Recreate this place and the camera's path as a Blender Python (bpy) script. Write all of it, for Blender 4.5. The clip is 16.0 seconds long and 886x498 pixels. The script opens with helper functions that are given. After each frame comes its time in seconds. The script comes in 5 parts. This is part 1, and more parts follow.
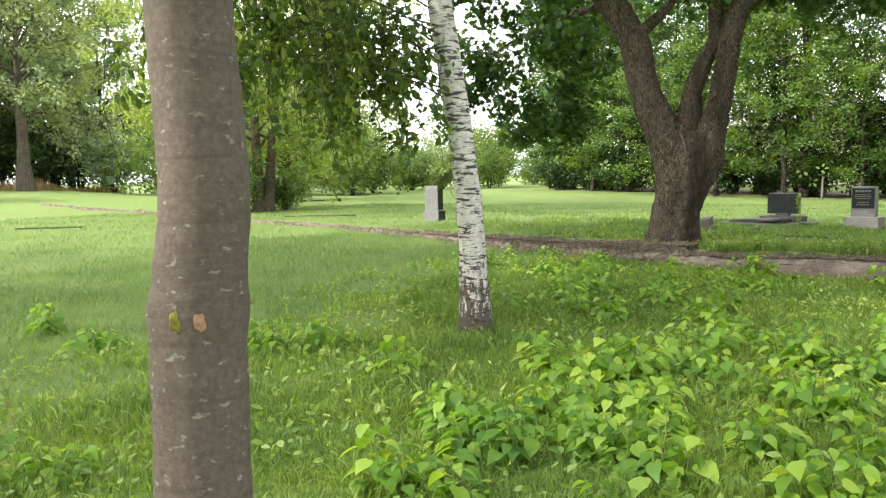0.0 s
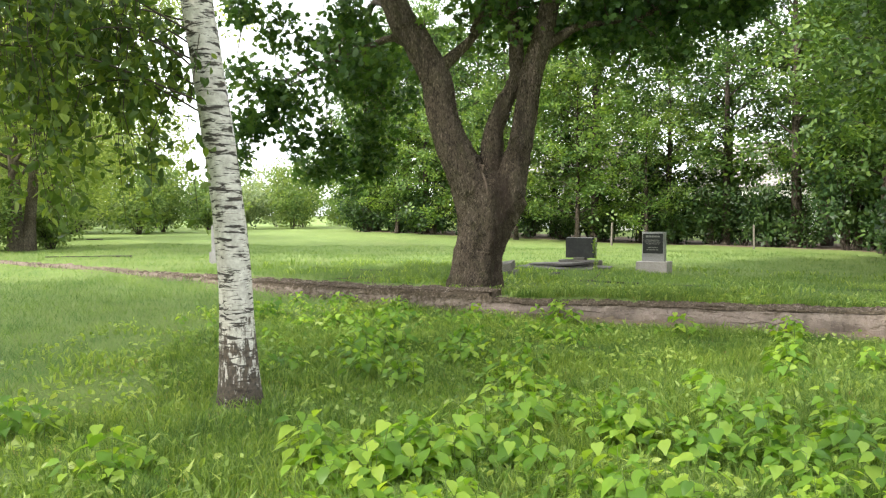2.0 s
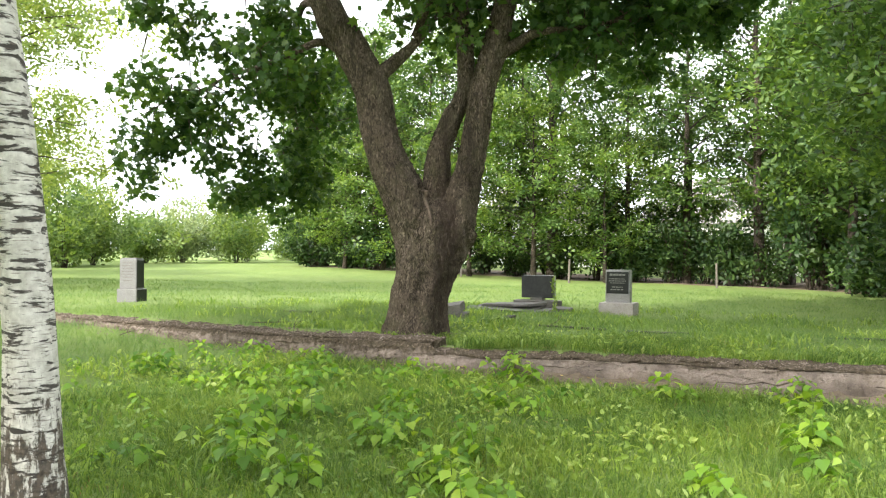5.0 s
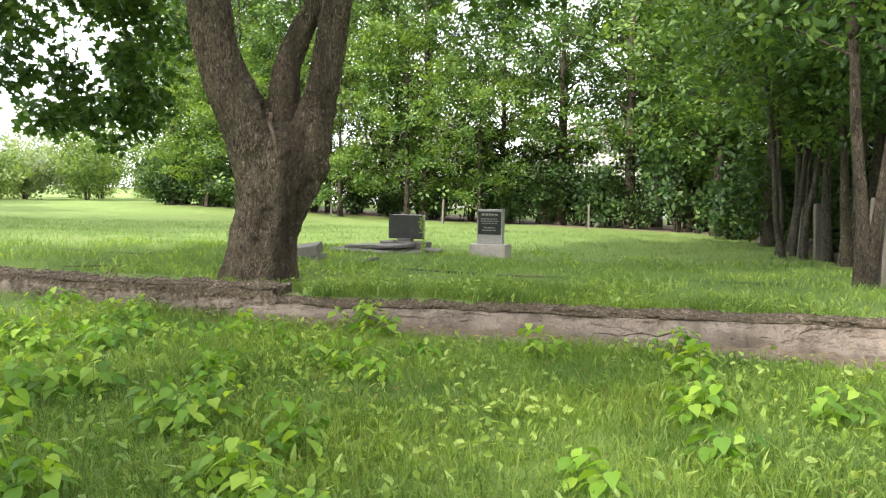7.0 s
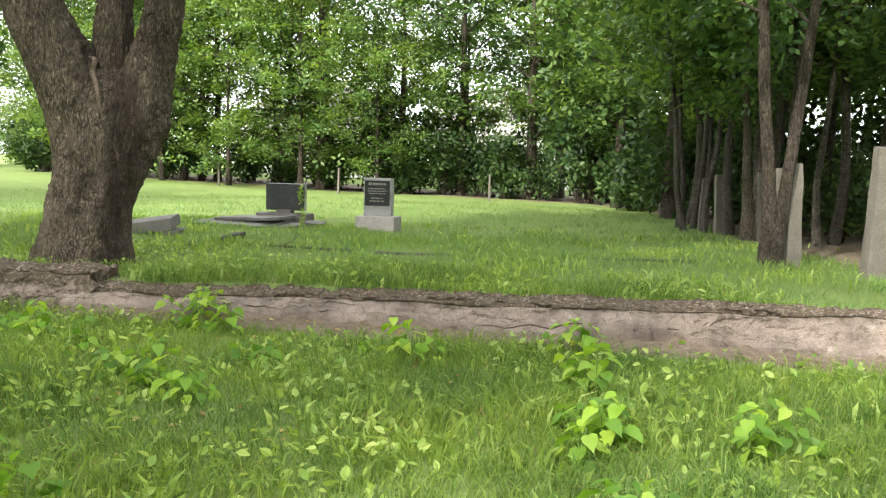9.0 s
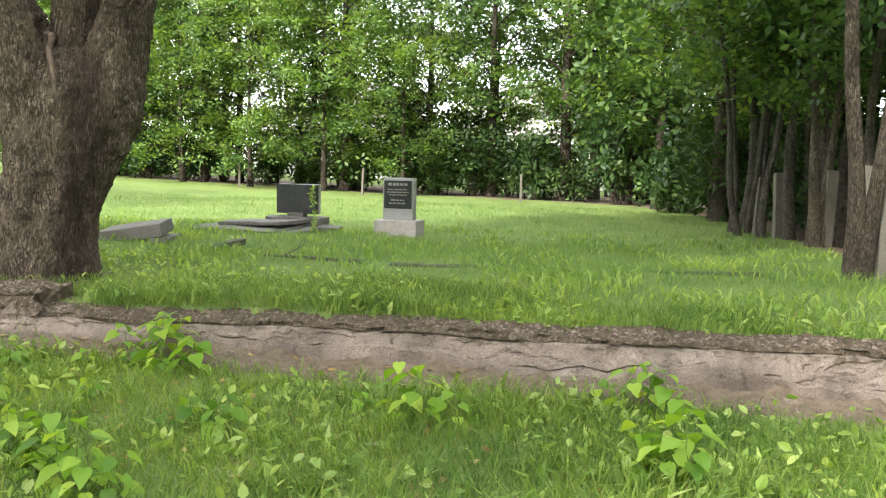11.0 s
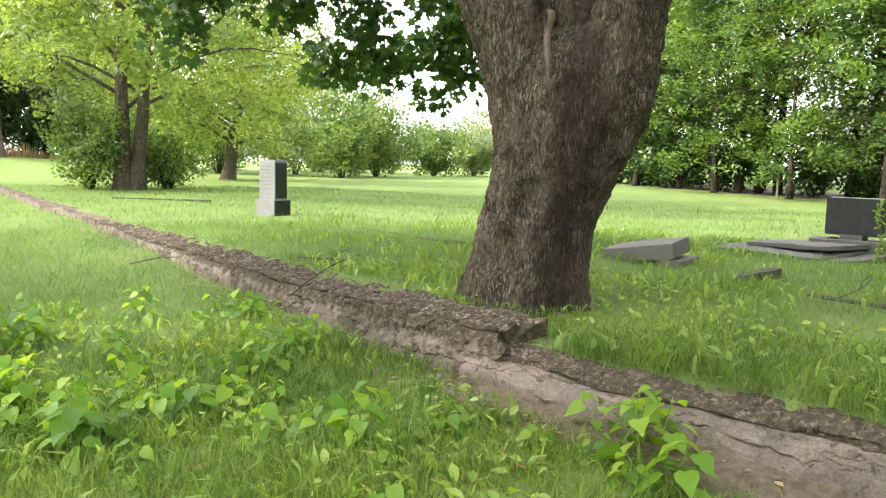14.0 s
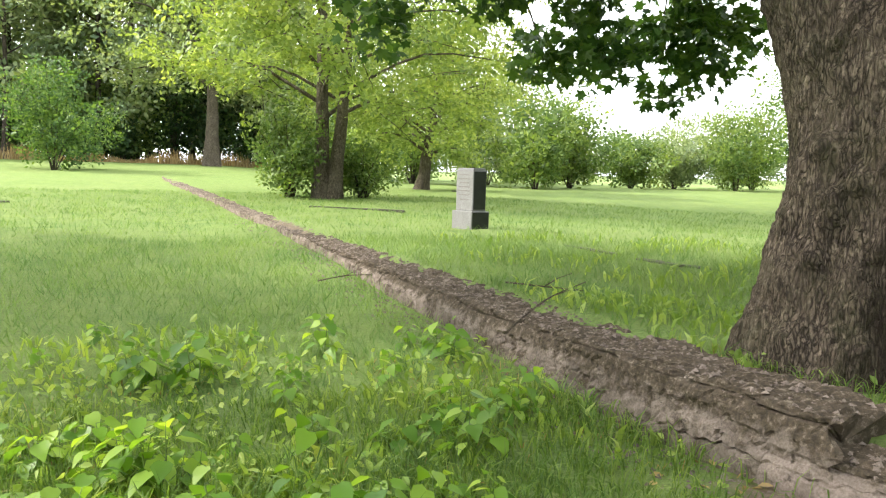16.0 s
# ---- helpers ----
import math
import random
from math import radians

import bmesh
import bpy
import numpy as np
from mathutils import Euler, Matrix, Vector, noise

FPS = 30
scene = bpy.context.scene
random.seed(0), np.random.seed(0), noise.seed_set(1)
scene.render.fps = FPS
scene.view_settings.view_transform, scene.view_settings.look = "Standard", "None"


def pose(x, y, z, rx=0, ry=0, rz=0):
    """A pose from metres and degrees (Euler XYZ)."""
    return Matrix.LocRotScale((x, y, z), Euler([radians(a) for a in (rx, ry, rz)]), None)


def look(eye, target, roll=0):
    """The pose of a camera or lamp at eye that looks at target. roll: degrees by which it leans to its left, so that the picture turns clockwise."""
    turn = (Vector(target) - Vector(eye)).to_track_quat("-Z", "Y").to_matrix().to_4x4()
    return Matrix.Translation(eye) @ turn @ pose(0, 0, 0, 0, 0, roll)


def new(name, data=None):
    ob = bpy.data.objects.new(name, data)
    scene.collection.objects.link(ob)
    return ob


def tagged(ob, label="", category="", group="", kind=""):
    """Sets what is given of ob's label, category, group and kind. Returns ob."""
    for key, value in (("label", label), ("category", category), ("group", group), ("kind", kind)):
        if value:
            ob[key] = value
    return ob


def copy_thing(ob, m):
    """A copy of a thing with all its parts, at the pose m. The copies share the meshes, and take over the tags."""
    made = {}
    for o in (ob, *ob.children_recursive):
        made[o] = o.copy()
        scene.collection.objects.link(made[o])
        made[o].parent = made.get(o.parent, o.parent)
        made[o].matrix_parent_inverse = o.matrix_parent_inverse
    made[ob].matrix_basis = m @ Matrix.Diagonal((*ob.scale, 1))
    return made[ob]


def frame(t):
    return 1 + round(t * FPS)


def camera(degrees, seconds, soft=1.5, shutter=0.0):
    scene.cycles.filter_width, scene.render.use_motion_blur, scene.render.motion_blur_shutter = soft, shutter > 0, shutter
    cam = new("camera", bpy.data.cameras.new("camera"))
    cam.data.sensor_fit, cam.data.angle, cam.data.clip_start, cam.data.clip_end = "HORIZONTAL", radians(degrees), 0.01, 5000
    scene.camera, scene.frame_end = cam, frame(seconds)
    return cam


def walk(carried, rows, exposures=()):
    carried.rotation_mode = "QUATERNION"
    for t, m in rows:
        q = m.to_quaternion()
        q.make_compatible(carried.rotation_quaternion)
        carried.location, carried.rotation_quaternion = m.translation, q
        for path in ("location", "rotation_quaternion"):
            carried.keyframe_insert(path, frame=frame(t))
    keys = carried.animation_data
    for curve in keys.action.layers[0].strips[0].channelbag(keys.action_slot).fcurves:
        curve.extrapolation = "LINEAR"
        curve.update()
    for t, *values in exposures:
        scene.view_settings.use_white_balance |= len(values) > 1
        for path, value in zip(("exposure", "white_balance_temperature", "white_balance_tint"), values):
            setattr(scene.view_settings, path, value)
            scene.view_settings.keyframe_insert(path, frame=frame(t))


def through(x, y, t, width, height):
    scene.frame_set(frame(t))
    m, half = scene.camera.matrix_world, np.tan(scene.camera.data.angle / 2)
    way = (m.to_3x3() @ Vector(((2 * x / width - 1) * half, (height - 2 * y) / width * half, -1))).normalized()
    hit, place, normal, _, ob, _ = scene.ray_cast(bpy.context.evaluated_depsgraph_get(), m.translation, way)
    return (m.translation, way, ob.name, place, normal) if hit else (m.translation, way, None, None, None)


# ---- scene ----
cam = camera(59.2, 16.0, 1.2)
PATH = [
    (0, (0.447, 0.67, 1.359), (1.413, 2.411, 1.179), -1.3),
    (0.5, (0.673, 0.894, 1.359), (1.798, 2.539, 1.185), -0.7),
    (1, (0.942, 1.222, 1.361), (2.181, 2.784, 1.206), -0.5),
    (1.5, (1.229, 1.456, 1.328), (2.538, 2.962, 1.195), -0.3),
    (2, (1.552, 1.75, 1.306), (2.918, 3.208, 1.226), -0.2),
    (2.5, (1.905, 2.105, 1.307), (3.303, 3.535, 1.296), -0.6),
    (3, (2.108, 2.233, 1.33), (3.51, 3.658, 1.379), -0.6),
    (3.2, (2.245, 2.301, 1.328), (3.645, 3.728, 1.399), -0.6),
    (5.3, (3.494, 3.364, 1.268), (4.966, 4.719, 1.258), 0.4),
    (5.5, (3.592, 3.482, 1.252), (5.085, 4.811, 1.225), 0.3),
    (6, (3.92, 3.711, 1.263), (5.467, 4.978, 1.205), 0.3),
    (6.5, (4.293, 3.806, 1.202), (5.884, 5.014, 1.109), 0.6),
    (7, (4.707, 3.906, 1.196), (6.349, 5.04, 1.06), 1.0),
    (7.5, (5.148, 4.108, 1.154), (6.844, 5.154, 0.978), 0.9),
    (8, (5.43, 4.2, 1.186), (7.162, 5.182, 0.997), 0.8),
    (8.5, (5.853, 4.241, 1.151), (7.604, 5.185, 0.941), 1.3),
    (8.7, (5.995, 4.268, 1.16), (7.755, 5.195, 0.953), 1.5),
    (10.8, (7.551, 4.986, 1.09), (9.296, 5.944, 0.891), 1.3),
    (11, (7.674, 5.06, 1.106), (9.397, 6.054, 0.9), 1.3),
    (11.5, (8.011, 5.296, 1.079), (9.643, 6.432, 0.872), 0.9),
    (12, (8.3, 5.429, 1.097), (9.81, 6.723, 0.88), 1.7),
    (12.5, (8.558, 5.608, 1.065), (9.924, 7.05, 0.837), 1.8),
    (13, (8.832, 5.935, 1.05), (10.019, 7.527, 0.813), 1.7),
    (13.5, (8.986, 6.198, 1.065), (9.953, 7.935, 0.842), 1.2),
    (14, (9.244, 6.637, 1.062), (9.999, 8.477, 0.854), 1.2),
    (14.5, (9.333, 6.959, 1.044), (9.931, 8.856, 0.839), 1.0),
    (15, (9.333, 7.347, 1.082), (9.822, 9.275, 0.873), 0.6),
    (15.5, (9.346, 7.739, 1.003), (9.729, 9.693, 0.808), 1.1),
    (16, (9.365, 8.215, 1.01), (9.665, 10.183, 0.82), 1.6),
]
walk(cam, [(t, look(eye, target, roll)) for t, eye, target, roll in PATH], exposures=[(0.0, 0.68), (3.0, 0.81), (6.0, 0.91), (8.5, 0.95), (11.0, 1.08), (12.5, 1.06), (14.5, 1.09), (16.0, 0.86)])

# ---- world, sun ----
SUN_ELEV, SUN_AZ = 37.0, 281.0        # degrees; azimuth clockwise from +y
world = bpy.data.worlds.new("sky")
scene.world = world
world.use_nodes = True
wn = world.node_tree
wn.nodes.clear()
sky = wn.nodes.new("ShaderNodeTexSky")
sky.sky_type, sky.sun_disc = "NISHITA", False
sky.sun_elevation, sky.sun_rotation = radians(SUN_ELEV), radians(SUN_AZ)
sky.air_density, sky.dust_density, sky.ozone_density = 1.0, 6.0, 0.6
veil = wn.nodes.new("ShaderNodeMixRGB")
veil.inputs[0].default_value = 0.8
veil.inputs[2].default_value = (14.2, 14.6, 15.2, 1)    # thin white cloud veil
back = wn.nodes.new("ShaderNodeBackground")
back.inputs[1].default_value = 0.15
wout = wn.nodes.new("ShaderNodeOutputWorld")
wn.links.new(sky.outputs[0], veil.inputs[1])
wn.links.new(veil.outputs[0], back.inputs[0])
wn.links.new(back.outputs[0], wout.inputs[0])

sun = new("sun", bpy.data.lights.new("sun", "SUN"))
sun.data.energy, sun.data.angle, sun.data.color = 4.2, radians(2.5), (1.0, 0.955, 0.87)
sa, se = radians(SUN_AZ), radians(SUN_ELEV)
toward = Vector((math.sin(sa) * math.cos(se), math.cos(sa) * math.cos(se), math.sin(se)))
sun.rotation_euler = toward.to_track_quat("Z", "Y").to_euler()

# ---- materials ----


class Nodes:
    """A small wrapper to write node trees shortly."""

    def __init__(self, name):
        self.mat = bpy.data.materials.new(name)
        self.mat.use_nodes = True
        self.tree = self.mat.node_tree
        self.bsdf = self.tree.nodes["Principled BSDF"]
        self.out = self.tree.nodes["Material Output"]

    def add(self, kind, **values):
        n = self.tree.nodes.new(kind)
        for key, v in values.items():
            if key in n.inputs:
                n.inputs[key].default_value = v
        return n

    def link(self, a, b):
        self.tree.links.new(a, b)

    def coords(self, scale=(1, 1, 1), space="Object"):
        c = self.add("ShaderNodeTexCoord")
        m = self.add("ShaderNodeMapping")
        m.inputs["Scale"].default_value = scale
        self.link(c.outputs[space], m.inputs[0])
        return m.outputs[0]

    def world_pos(self, scale=(1, 1, 1)):
        g = self.add("ShaderNodeNewGeometry")
        m = self.add("ShaderNodeMapping")
        m.inputs["Scale"].default_value = scale
        self.link(g.outputs["Position"], m.inputs[0])
        return m.outputs[0]

    def noise(self, at, scale, detail=4.0, rough=0.55, distort=0.0):
        n = self.add("ShaderNodeTexNoise", Scale=scale, Detail=detail, Roughness=rough, Distortion=distort)
        self.link(at, n.inputs["Vector"])
        return n.outputs["Fac"]

    def add_noise_vector(self, at, scale):
        n = self.add("ShaderNodeTexNoise", Scale=scale, Detail=3.0)
        self.link(at, n.inputs["Vector"])
        return n.outputs["Color"]

    def ramp(self, fac, *stops):
        r = self.add("ShaderNodeValToRGB")
        e = r.color_ramp.elements
        while len(e) < len(stops):
            e.new(0.5)
        for k, (p, c) in enumerate(stops):
            e[k].position = p
            e[k].color = (*c, 1) if len(c) == 3 else c
        self.link(fac, r.inputs[0])
        return r.outputs[0]

    def mix(self, fac, a, b, how="MIX"):
        m = self.add("ShaderNodeMixRGB")
        m.blend_type = how
        for k, v in enumerate((fac, a, b)):
            if isinstance(v, (int, float)):
                m.inputs[k].default_value = v
            elif isinstance(v, tuple):
                m.inputs[k].default_value = (*v, 1)
            else:
                self.link(v, m.inputs[k])
        return m.outputs[0]

    def math(self, how, a, b=0.0):
        m = self.add("ShaderNodeMath")
        m.operation = how
        for k, v in enumerate((a, b)):
            if isinstance(v, (int, float)):
                m.inputs[k].default_value = v
            else:
                self.link(v, m.inputs[k])
        return m.outputs[0]

    def bump(self, height, strength, distance=0.02):
        b = self.add("ShaderNodeBump", Strength=strength, Distance=distance)
        self.link(height, b.inputs["Height"])
        self.link(b.outputs[0], self.bsdf.inputs["Normal"])

    def finish(self, color, rough=0.9, spec=0.3):
        if isinstance(color, tuple):
            self.bsdf.inputs["Base Color"].default_value = (*color, 1)
        else:
            self.link(color, self.bsdf.inputs["Base Color"])
        if isinstance(rough, (int, float)):
            self.bsdf.inputs["Roughness"].default_value = rough
        else:
            self.link(rough, self.bsdf.inputs["Roughness"])
        self.bsdf.inputs["Specular IOR Level"].default_value = spec
        return self.mat


def leaf_material(name, dark, mid, light, through=0.4, gloss=0.5, patch=0.35, single=False, glow=(1.5, 1.45, 0.55)):
    n = Nodes(name)
    g = n.add("ShaderNodeObjectInfo") if single else n.add("ShaderNodeNewGeometry")
    col = n.ramp(g.outputs["Random" if single else "Random Per Island"], (0.0, dark), (0.55, mid), (1.0, light))
    big = n.ramp(n.noise(n.world_pos(), patch, 2.0), (0.3, (0.68, 0.76, 0.8)), (0.7, (1.2, 1.12, 0.9)))
    col = n.mix(1.0, col, big, "MULTIPLY")
    n.finish(col, gloss, 0.35)
    t = n.add("ShaderNodeBsdfTranslucent")
    warm = n.mix(1.0, col, glow, "MULTIPLY")
    n.link(warm, t.inputs[0])
    m = n.add("ShaderNodeMixShader")
    m.inputs[0].default_value = through
    n.link(n.bsdf.outputs[0], m.inputs[1])
    n.link(t.outputs[0], m.inputs[2])
    n.link(m.outputs[0], n.out.inputs[0])
    return n.mat


def bark_material(name, dark, light, scale=1.0, moss=0.0, streak=9.0, wet_shade=False):
    n = Nodes(name)
    at = n.world_pos((1, 1, 0.22))
    warp = n.mix(0.10, at, n.add_noise_vector(at, 14.0 * scale), "ADD")
    v = n.add("ShaderNodeTexVoronoi", Scale=streak * 6.0 * scale)
    v.feature = "DISTANCE_TO_EDGE"
    n.link(warp, v.inputs["Vector"])
    ridges = n.ramp(v.outputs["Distance"], (0.0, (0, 0, 0)), (0.20, (1, 1, 1)))
    fine = n.noise(n.world_pos((1, 1, 0.35)), 60.0 * scale, 6.0, 0.7)
    broad = n.noise(n.world_pos((1, 1, 0.5)), 2.2, 4.0, 0.6)
    runs = n.noise(n.world_pos((1, 1, 0.10)), 5.0, 4.0, 0.6)
    patchy = n.ramp(n.noise(n.world_pos((1, 1, 0.6)), 7.0 * scale, 3.0, 0.6), (0.34, (0.25, 0.25, 0.25)), (0.62, (0.92, 0.92, 0.92)))
    pits = n.ramp(n.noise(n.world_pos((1, 1, 0.6)), 22.0 * scale, 4.0, 0.65), (0.54, (0, 0, 0)), (0.64, (0.7, 0.7, 0.7)))
    col = n.ramp(fine, (0.3, dark), (0.72, light))
    col = n.mix(pits, col, tuple(c * 0.4 for c in dark))
    col = n.mix(n.math("MULTIPLY", n.math("SUBTRACT", 1.0, ridges), patchy), col, tuple(c * 0.4 for c in dark))
    flecks = n.ramp(n.noise(n.world_pos((1, 1, 0.5)), 32.0 * scale, 3.0, 0.6), (0.57, (0, 0, 0)), (0.69, (0.62, 0.62, 0.62)))
    col = n.mix(flecks, col, tuple(c * 1.5 for c in light))
    col = n.mix(1.0, col, n.ramp(broad, (0.3, (0.62, 0.58, 0.55)), (0.7, (1.15, 1.12, 1.06))), "MULTIPLY")
    col = n.mix(n.ramp(runs, (0.54, (0, 0, 0)), (0.70, (0.5, 0.5, 0.5))), col, tuple(c * 0.55 for c in dark))
    if moss:
        green = n.ramp(n.noise(n.world_pos(), 3.5, 5.0, 0.7), (0.5, (0, 0, 0)), (0.72, (1, 1, 1)))
        col = n.mix(n.math("MULTIPLY", green, moss), col, (0.10, 0.105, 0.045))
    # darkens one side of the bole: real stain plus shade put into the colour
    if wet_shade:
        stain_shade = n.add("ShaderNodeAttribute")
        stain_shade.attribute_name = "wet_shade"
        ragged = n.math("ADD", stain_shade.outputs["Fac"], n.math("MULTIPLY", n.math("SUBTRACT", n.noise(n.world_pos((1, 1, 0.3)), 5.0, 6.0, 0.75), 0.5), 1.8))
        col = n.mix(n.ramp(ragged, (0.20, (0, 0, 0)), (1.0, (0.80, 0.80, 0.80))), col, (0.040, 0.027, 0.020))
    n.bump(n.mix(0.55, ridges, fine), 1.0, 0.03 / scale)
    return n.finish(col, 0.92, 0.2)


def tinted(name, a, b, rough, scale):
    n = Nodes(name)
    f_ = n.noise(n.world_pos(), scale, 5.0, 0.65)
    n.bump(f_, 0.2, 0.01)
    return n.finish(n.ramp(f_, (0.3, a), (0.7, b)), rough, 0.3)


def granite_material(name, dark, light, rough=0.6, stain=(0.16, 0.15, 0.12), amount=0.4, speck=220.0):
    n = Nodes(name)
    at = n.world_pos()
    grain = n.noise(at, speck, 2.0, 0.8)
    col = n.ramp(grain, (0.35, dark), (0.65, light))
    dirt = n.ramp(n.noise(at, 6.0, 6.0, 0.65), (0.45, (0, 0, 0)), (0.75, (1, 1, 1)))
    col = n.mix(n.math("MULTIPLY", dirt, amount), col, stain)
    n.bump(n.noise(at, 60.0, 4.0), 0.25, 0.006)
    return n.finish(col, rough, 0.4)


# lawn: several greens at two scales, dry straw, bare soil where the soil map says so
n = Nodes("lawn")
at = n.world_pos()
fine = n.noise(at, 38.0, 5.0, 0.7)
mid = n.noise(at, 2.3, 4.0, 0.6)
broad = n.noise(at, 0.22, 3.0, 0.55)
g1 = n.ramp(fine, (0.3, (0.118, 0.170, 0.052)), (0.7, (0.230, 0.312, 0.098)))
g1 = n.mix(1.0, g1, n.ramp(mid, (0.35, (0.85, 0.9, 0.85)), (0.65, (1.12, 1.08, 1.0))), "MULTIPLY")
g1 = n.mix(n.ramp(broad, (0.42, (0, 0, 0)), (0.75, (0.22, 0.22, 0.22))), g1, (0.27, 0.265, 0.12))
earth = n.ramp(n.noise(at, 14.0, 6.0, 0.7), (0.3, (0.115, 0.085, 0.060)), (0.7, (0.26, 0.205, 0.150)))
soil = n.add("ShaderNodeAttribute")
soil.attribute_name = "soil"
edge = n.math("ADD", soil.outputs["Fac"], n.math("MULTIPLY", n.math("SUBTRACT", n.noise(at, 3.5, 5.0, 0.65), 0.5), 0.9))
edge = n.ramp(edge, (0.42, (0, 0, 0)), (0.58, (1, 1, 1)))
n.bump(n.noise(at, 25.0, 6.0, 0.7), 0.8, 0.05)
LAWN = n.finish(n.mix(edge, g1, earth), 0.95, 0.15)

# blades of the farther lawn, bluish shade mixed into their green
SHADEGRASS = leaf_material("grass_blades", (0.125, 0.205, 0.066), (0.172, 0.266, 0.086), (0.238, 0.326, 0.118), 0.45, 0.5, 0.9, False, (1.3, 1.35, 0.8))
VERGE = leaf_material("verge_grass_blades", (0.086, 0.155, 0.034), (0.160, 0.252, 0.056), (0.278, 0.362, 0.102), 0.45, 0.55, 0.9, False, (1.4, 1.4, 0.65))
STRAW = leaf_material("dry_grass", (0.22, 0.15, 0.07), (0.36, 0.25, 0.12), (0.48, 0.37, 0.2), 0.3, 0.7)
WEED = leaf_material("weed_leaf", (0.095, 0.205, 0.032), (0.195, 0.350, 0.046), (0.350, 0.480, 0.085), 0.48, 0.42, 0.8, True)
BROAD = leaf_material("broad_blade", (0.16, 0.26, 0.06), (0.25, 0.36, 0.09), (0.38, 0.47, 0.17), 0.42, 0.45)
MAPLE = leaf_material("maple_leaf", (0.032, 0.076, 0.024), (0.058, 0.122, 0.033), (0.110, 0.185, 0.046), 0.42, 0.45)
BIRCHLEAF = leaf_material("birch_leaf", (0.042, 0.084, 0.026), (0.085, 0.145, 0.036), (0.185, 0.255, 0.060), 0.48, 0.45)
WOODLEAF = leaf_material("woodland_leaf", (0.045, 0.095, 0.034), (0.092, 0.168, 0.054), (0.190, 0.285, 0.085), 0.42, 0.5, 0.22)
LIMELEAF = leaf_material("lime_green_leaf", (0.165, 0.235, 0.085), (0.265, 0.345, 0.125), (0.390, 0.460, 0.210), 0.46, 0.5, 0.3)
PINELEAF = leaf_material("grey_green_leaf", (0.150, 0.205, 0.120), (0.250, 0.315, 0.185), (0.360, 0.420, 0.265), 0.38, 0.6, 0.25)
MEADOWLEAF = leaf_material("bush_leaf", (0.085, 0.145, 0.050), (0.150, 0.225, 0.080), (0.235, 0.315, 0.120), 0.42, 0.5, 0.3)
# brighter woodland leaf: sunlight on the wood's edge is painted in
SUNLITLEAF = leaf_material("sunlit_edge_leaf", (0.075, 0.140, 0.042), (0.140, 0.230, 0.066), (0.240, 0.335, 0.105), 0.44, 0.5, 0.3)
SHRUBLEAF = leaf_material("shrub_leaf", (0.022, 0.050, 0.019), (0.043, 0.088, 0.028), (0.090, 0.150, 0.042), 0.30, 0.5)
MAPLEBARK = bark_material("maple_bark", (0.072, 0.055, 0.044), (0.265, 0.220, 0.172), 0.8, 0.35, 9.0, True)
WOODBARK = bark_material("woodland_bark", (0.060, 0.050, 0.042), (0.150, 0.125, 0.105), 0.8, 0.25)
ASHBARK = bark_material("ash_bark", (0.120, 0.100, 0.080), (0.260, 0.225, 0.185), 0.8, 0.1)
GROVEBARK = bark_material("grey_grove_bark", (0.070, 0.064, 0.056), (0.190, 0.172, 0.150), 0.8, 0.15)
STEM = tinted("weed_stem", (0.1, 0.17, 0.04), (0.2, 0.28, 0.07), 0.7, 40.0)

# birch bark: white, dark horizontal bands, black furrows at the foot
n = Nodes("birch_bark")
at = n.world_pos()
bands = n.noise(n.world_pos((5.0, 5.0, 24.0)), 1.0, 5.0, 0.62, 0.5)
lent = n.noise(n.world_pos((9, 9, 70)), 1.0, 3.0)
col = n.ramp(n.noise(at, 18.0, 4.0), (0.3, (0.42, 0.39, 0.35)), (0.7, (0.72, 0.69, 0.64)))
col = n.mix(n.ramp(bands, (0.525, (0, 0, 0)), (0.575, (1, 1, 1))), col, (0.060, 0.052, 0.046))
col = n.mix(n.ramp(lent, (0.60, (0, 0, 0)), (0.68, (0.8, 0.8, 0.8))), col, (0.16, 0.13, 0.11))
sep = n.add("ShaderNodeSeparateXYZ")
g = n.add("ShaderNodeNewGeometry")
n.link(g.outputs["Position"], sep.inputs[0])
crack = n.noise(n.world_pos((20, 20, 7.0)), 1.0, 5.0, 0.7)
low = n.add("ShaderNodeMapRange")
low.inputs["From Min"].default_value, low.inputs["From Max"].default_value = 0.95, -0.3
low.inputs["To Min"].default_value, low.inputs["To Max"].default_value = -0.22, 0.16
n.link(sep.outputs["Z"], low.inputs["Value"])
rough_foot = n.ramp(n.math("ADD", crack, low.outputs[0]), (0.49, (0, 0, 0)), (0.58, (1, 1, 1)))
col = n.mix(n.math("MULTIPLY", rough_foot, 0.95), col, n.ramp(n.noise(at, 30.0, 4.0, 0.7), (0.35, (0.030, 0.024, 0.020)), (0.7, (0.125, 0.095, 0.070))))
n.bump(n.mix(0.5, n.math("SUBTRACT", 1.0, bands), crack), 0.7, 0.02)
BIRCHBARK = n.finish(col, 0.75, 0.25)
TWIG = tinted("dark_twig", (0.045, 0.035, 0.028), (0.10, 0.08, 0.065), 0.85, 30.0)

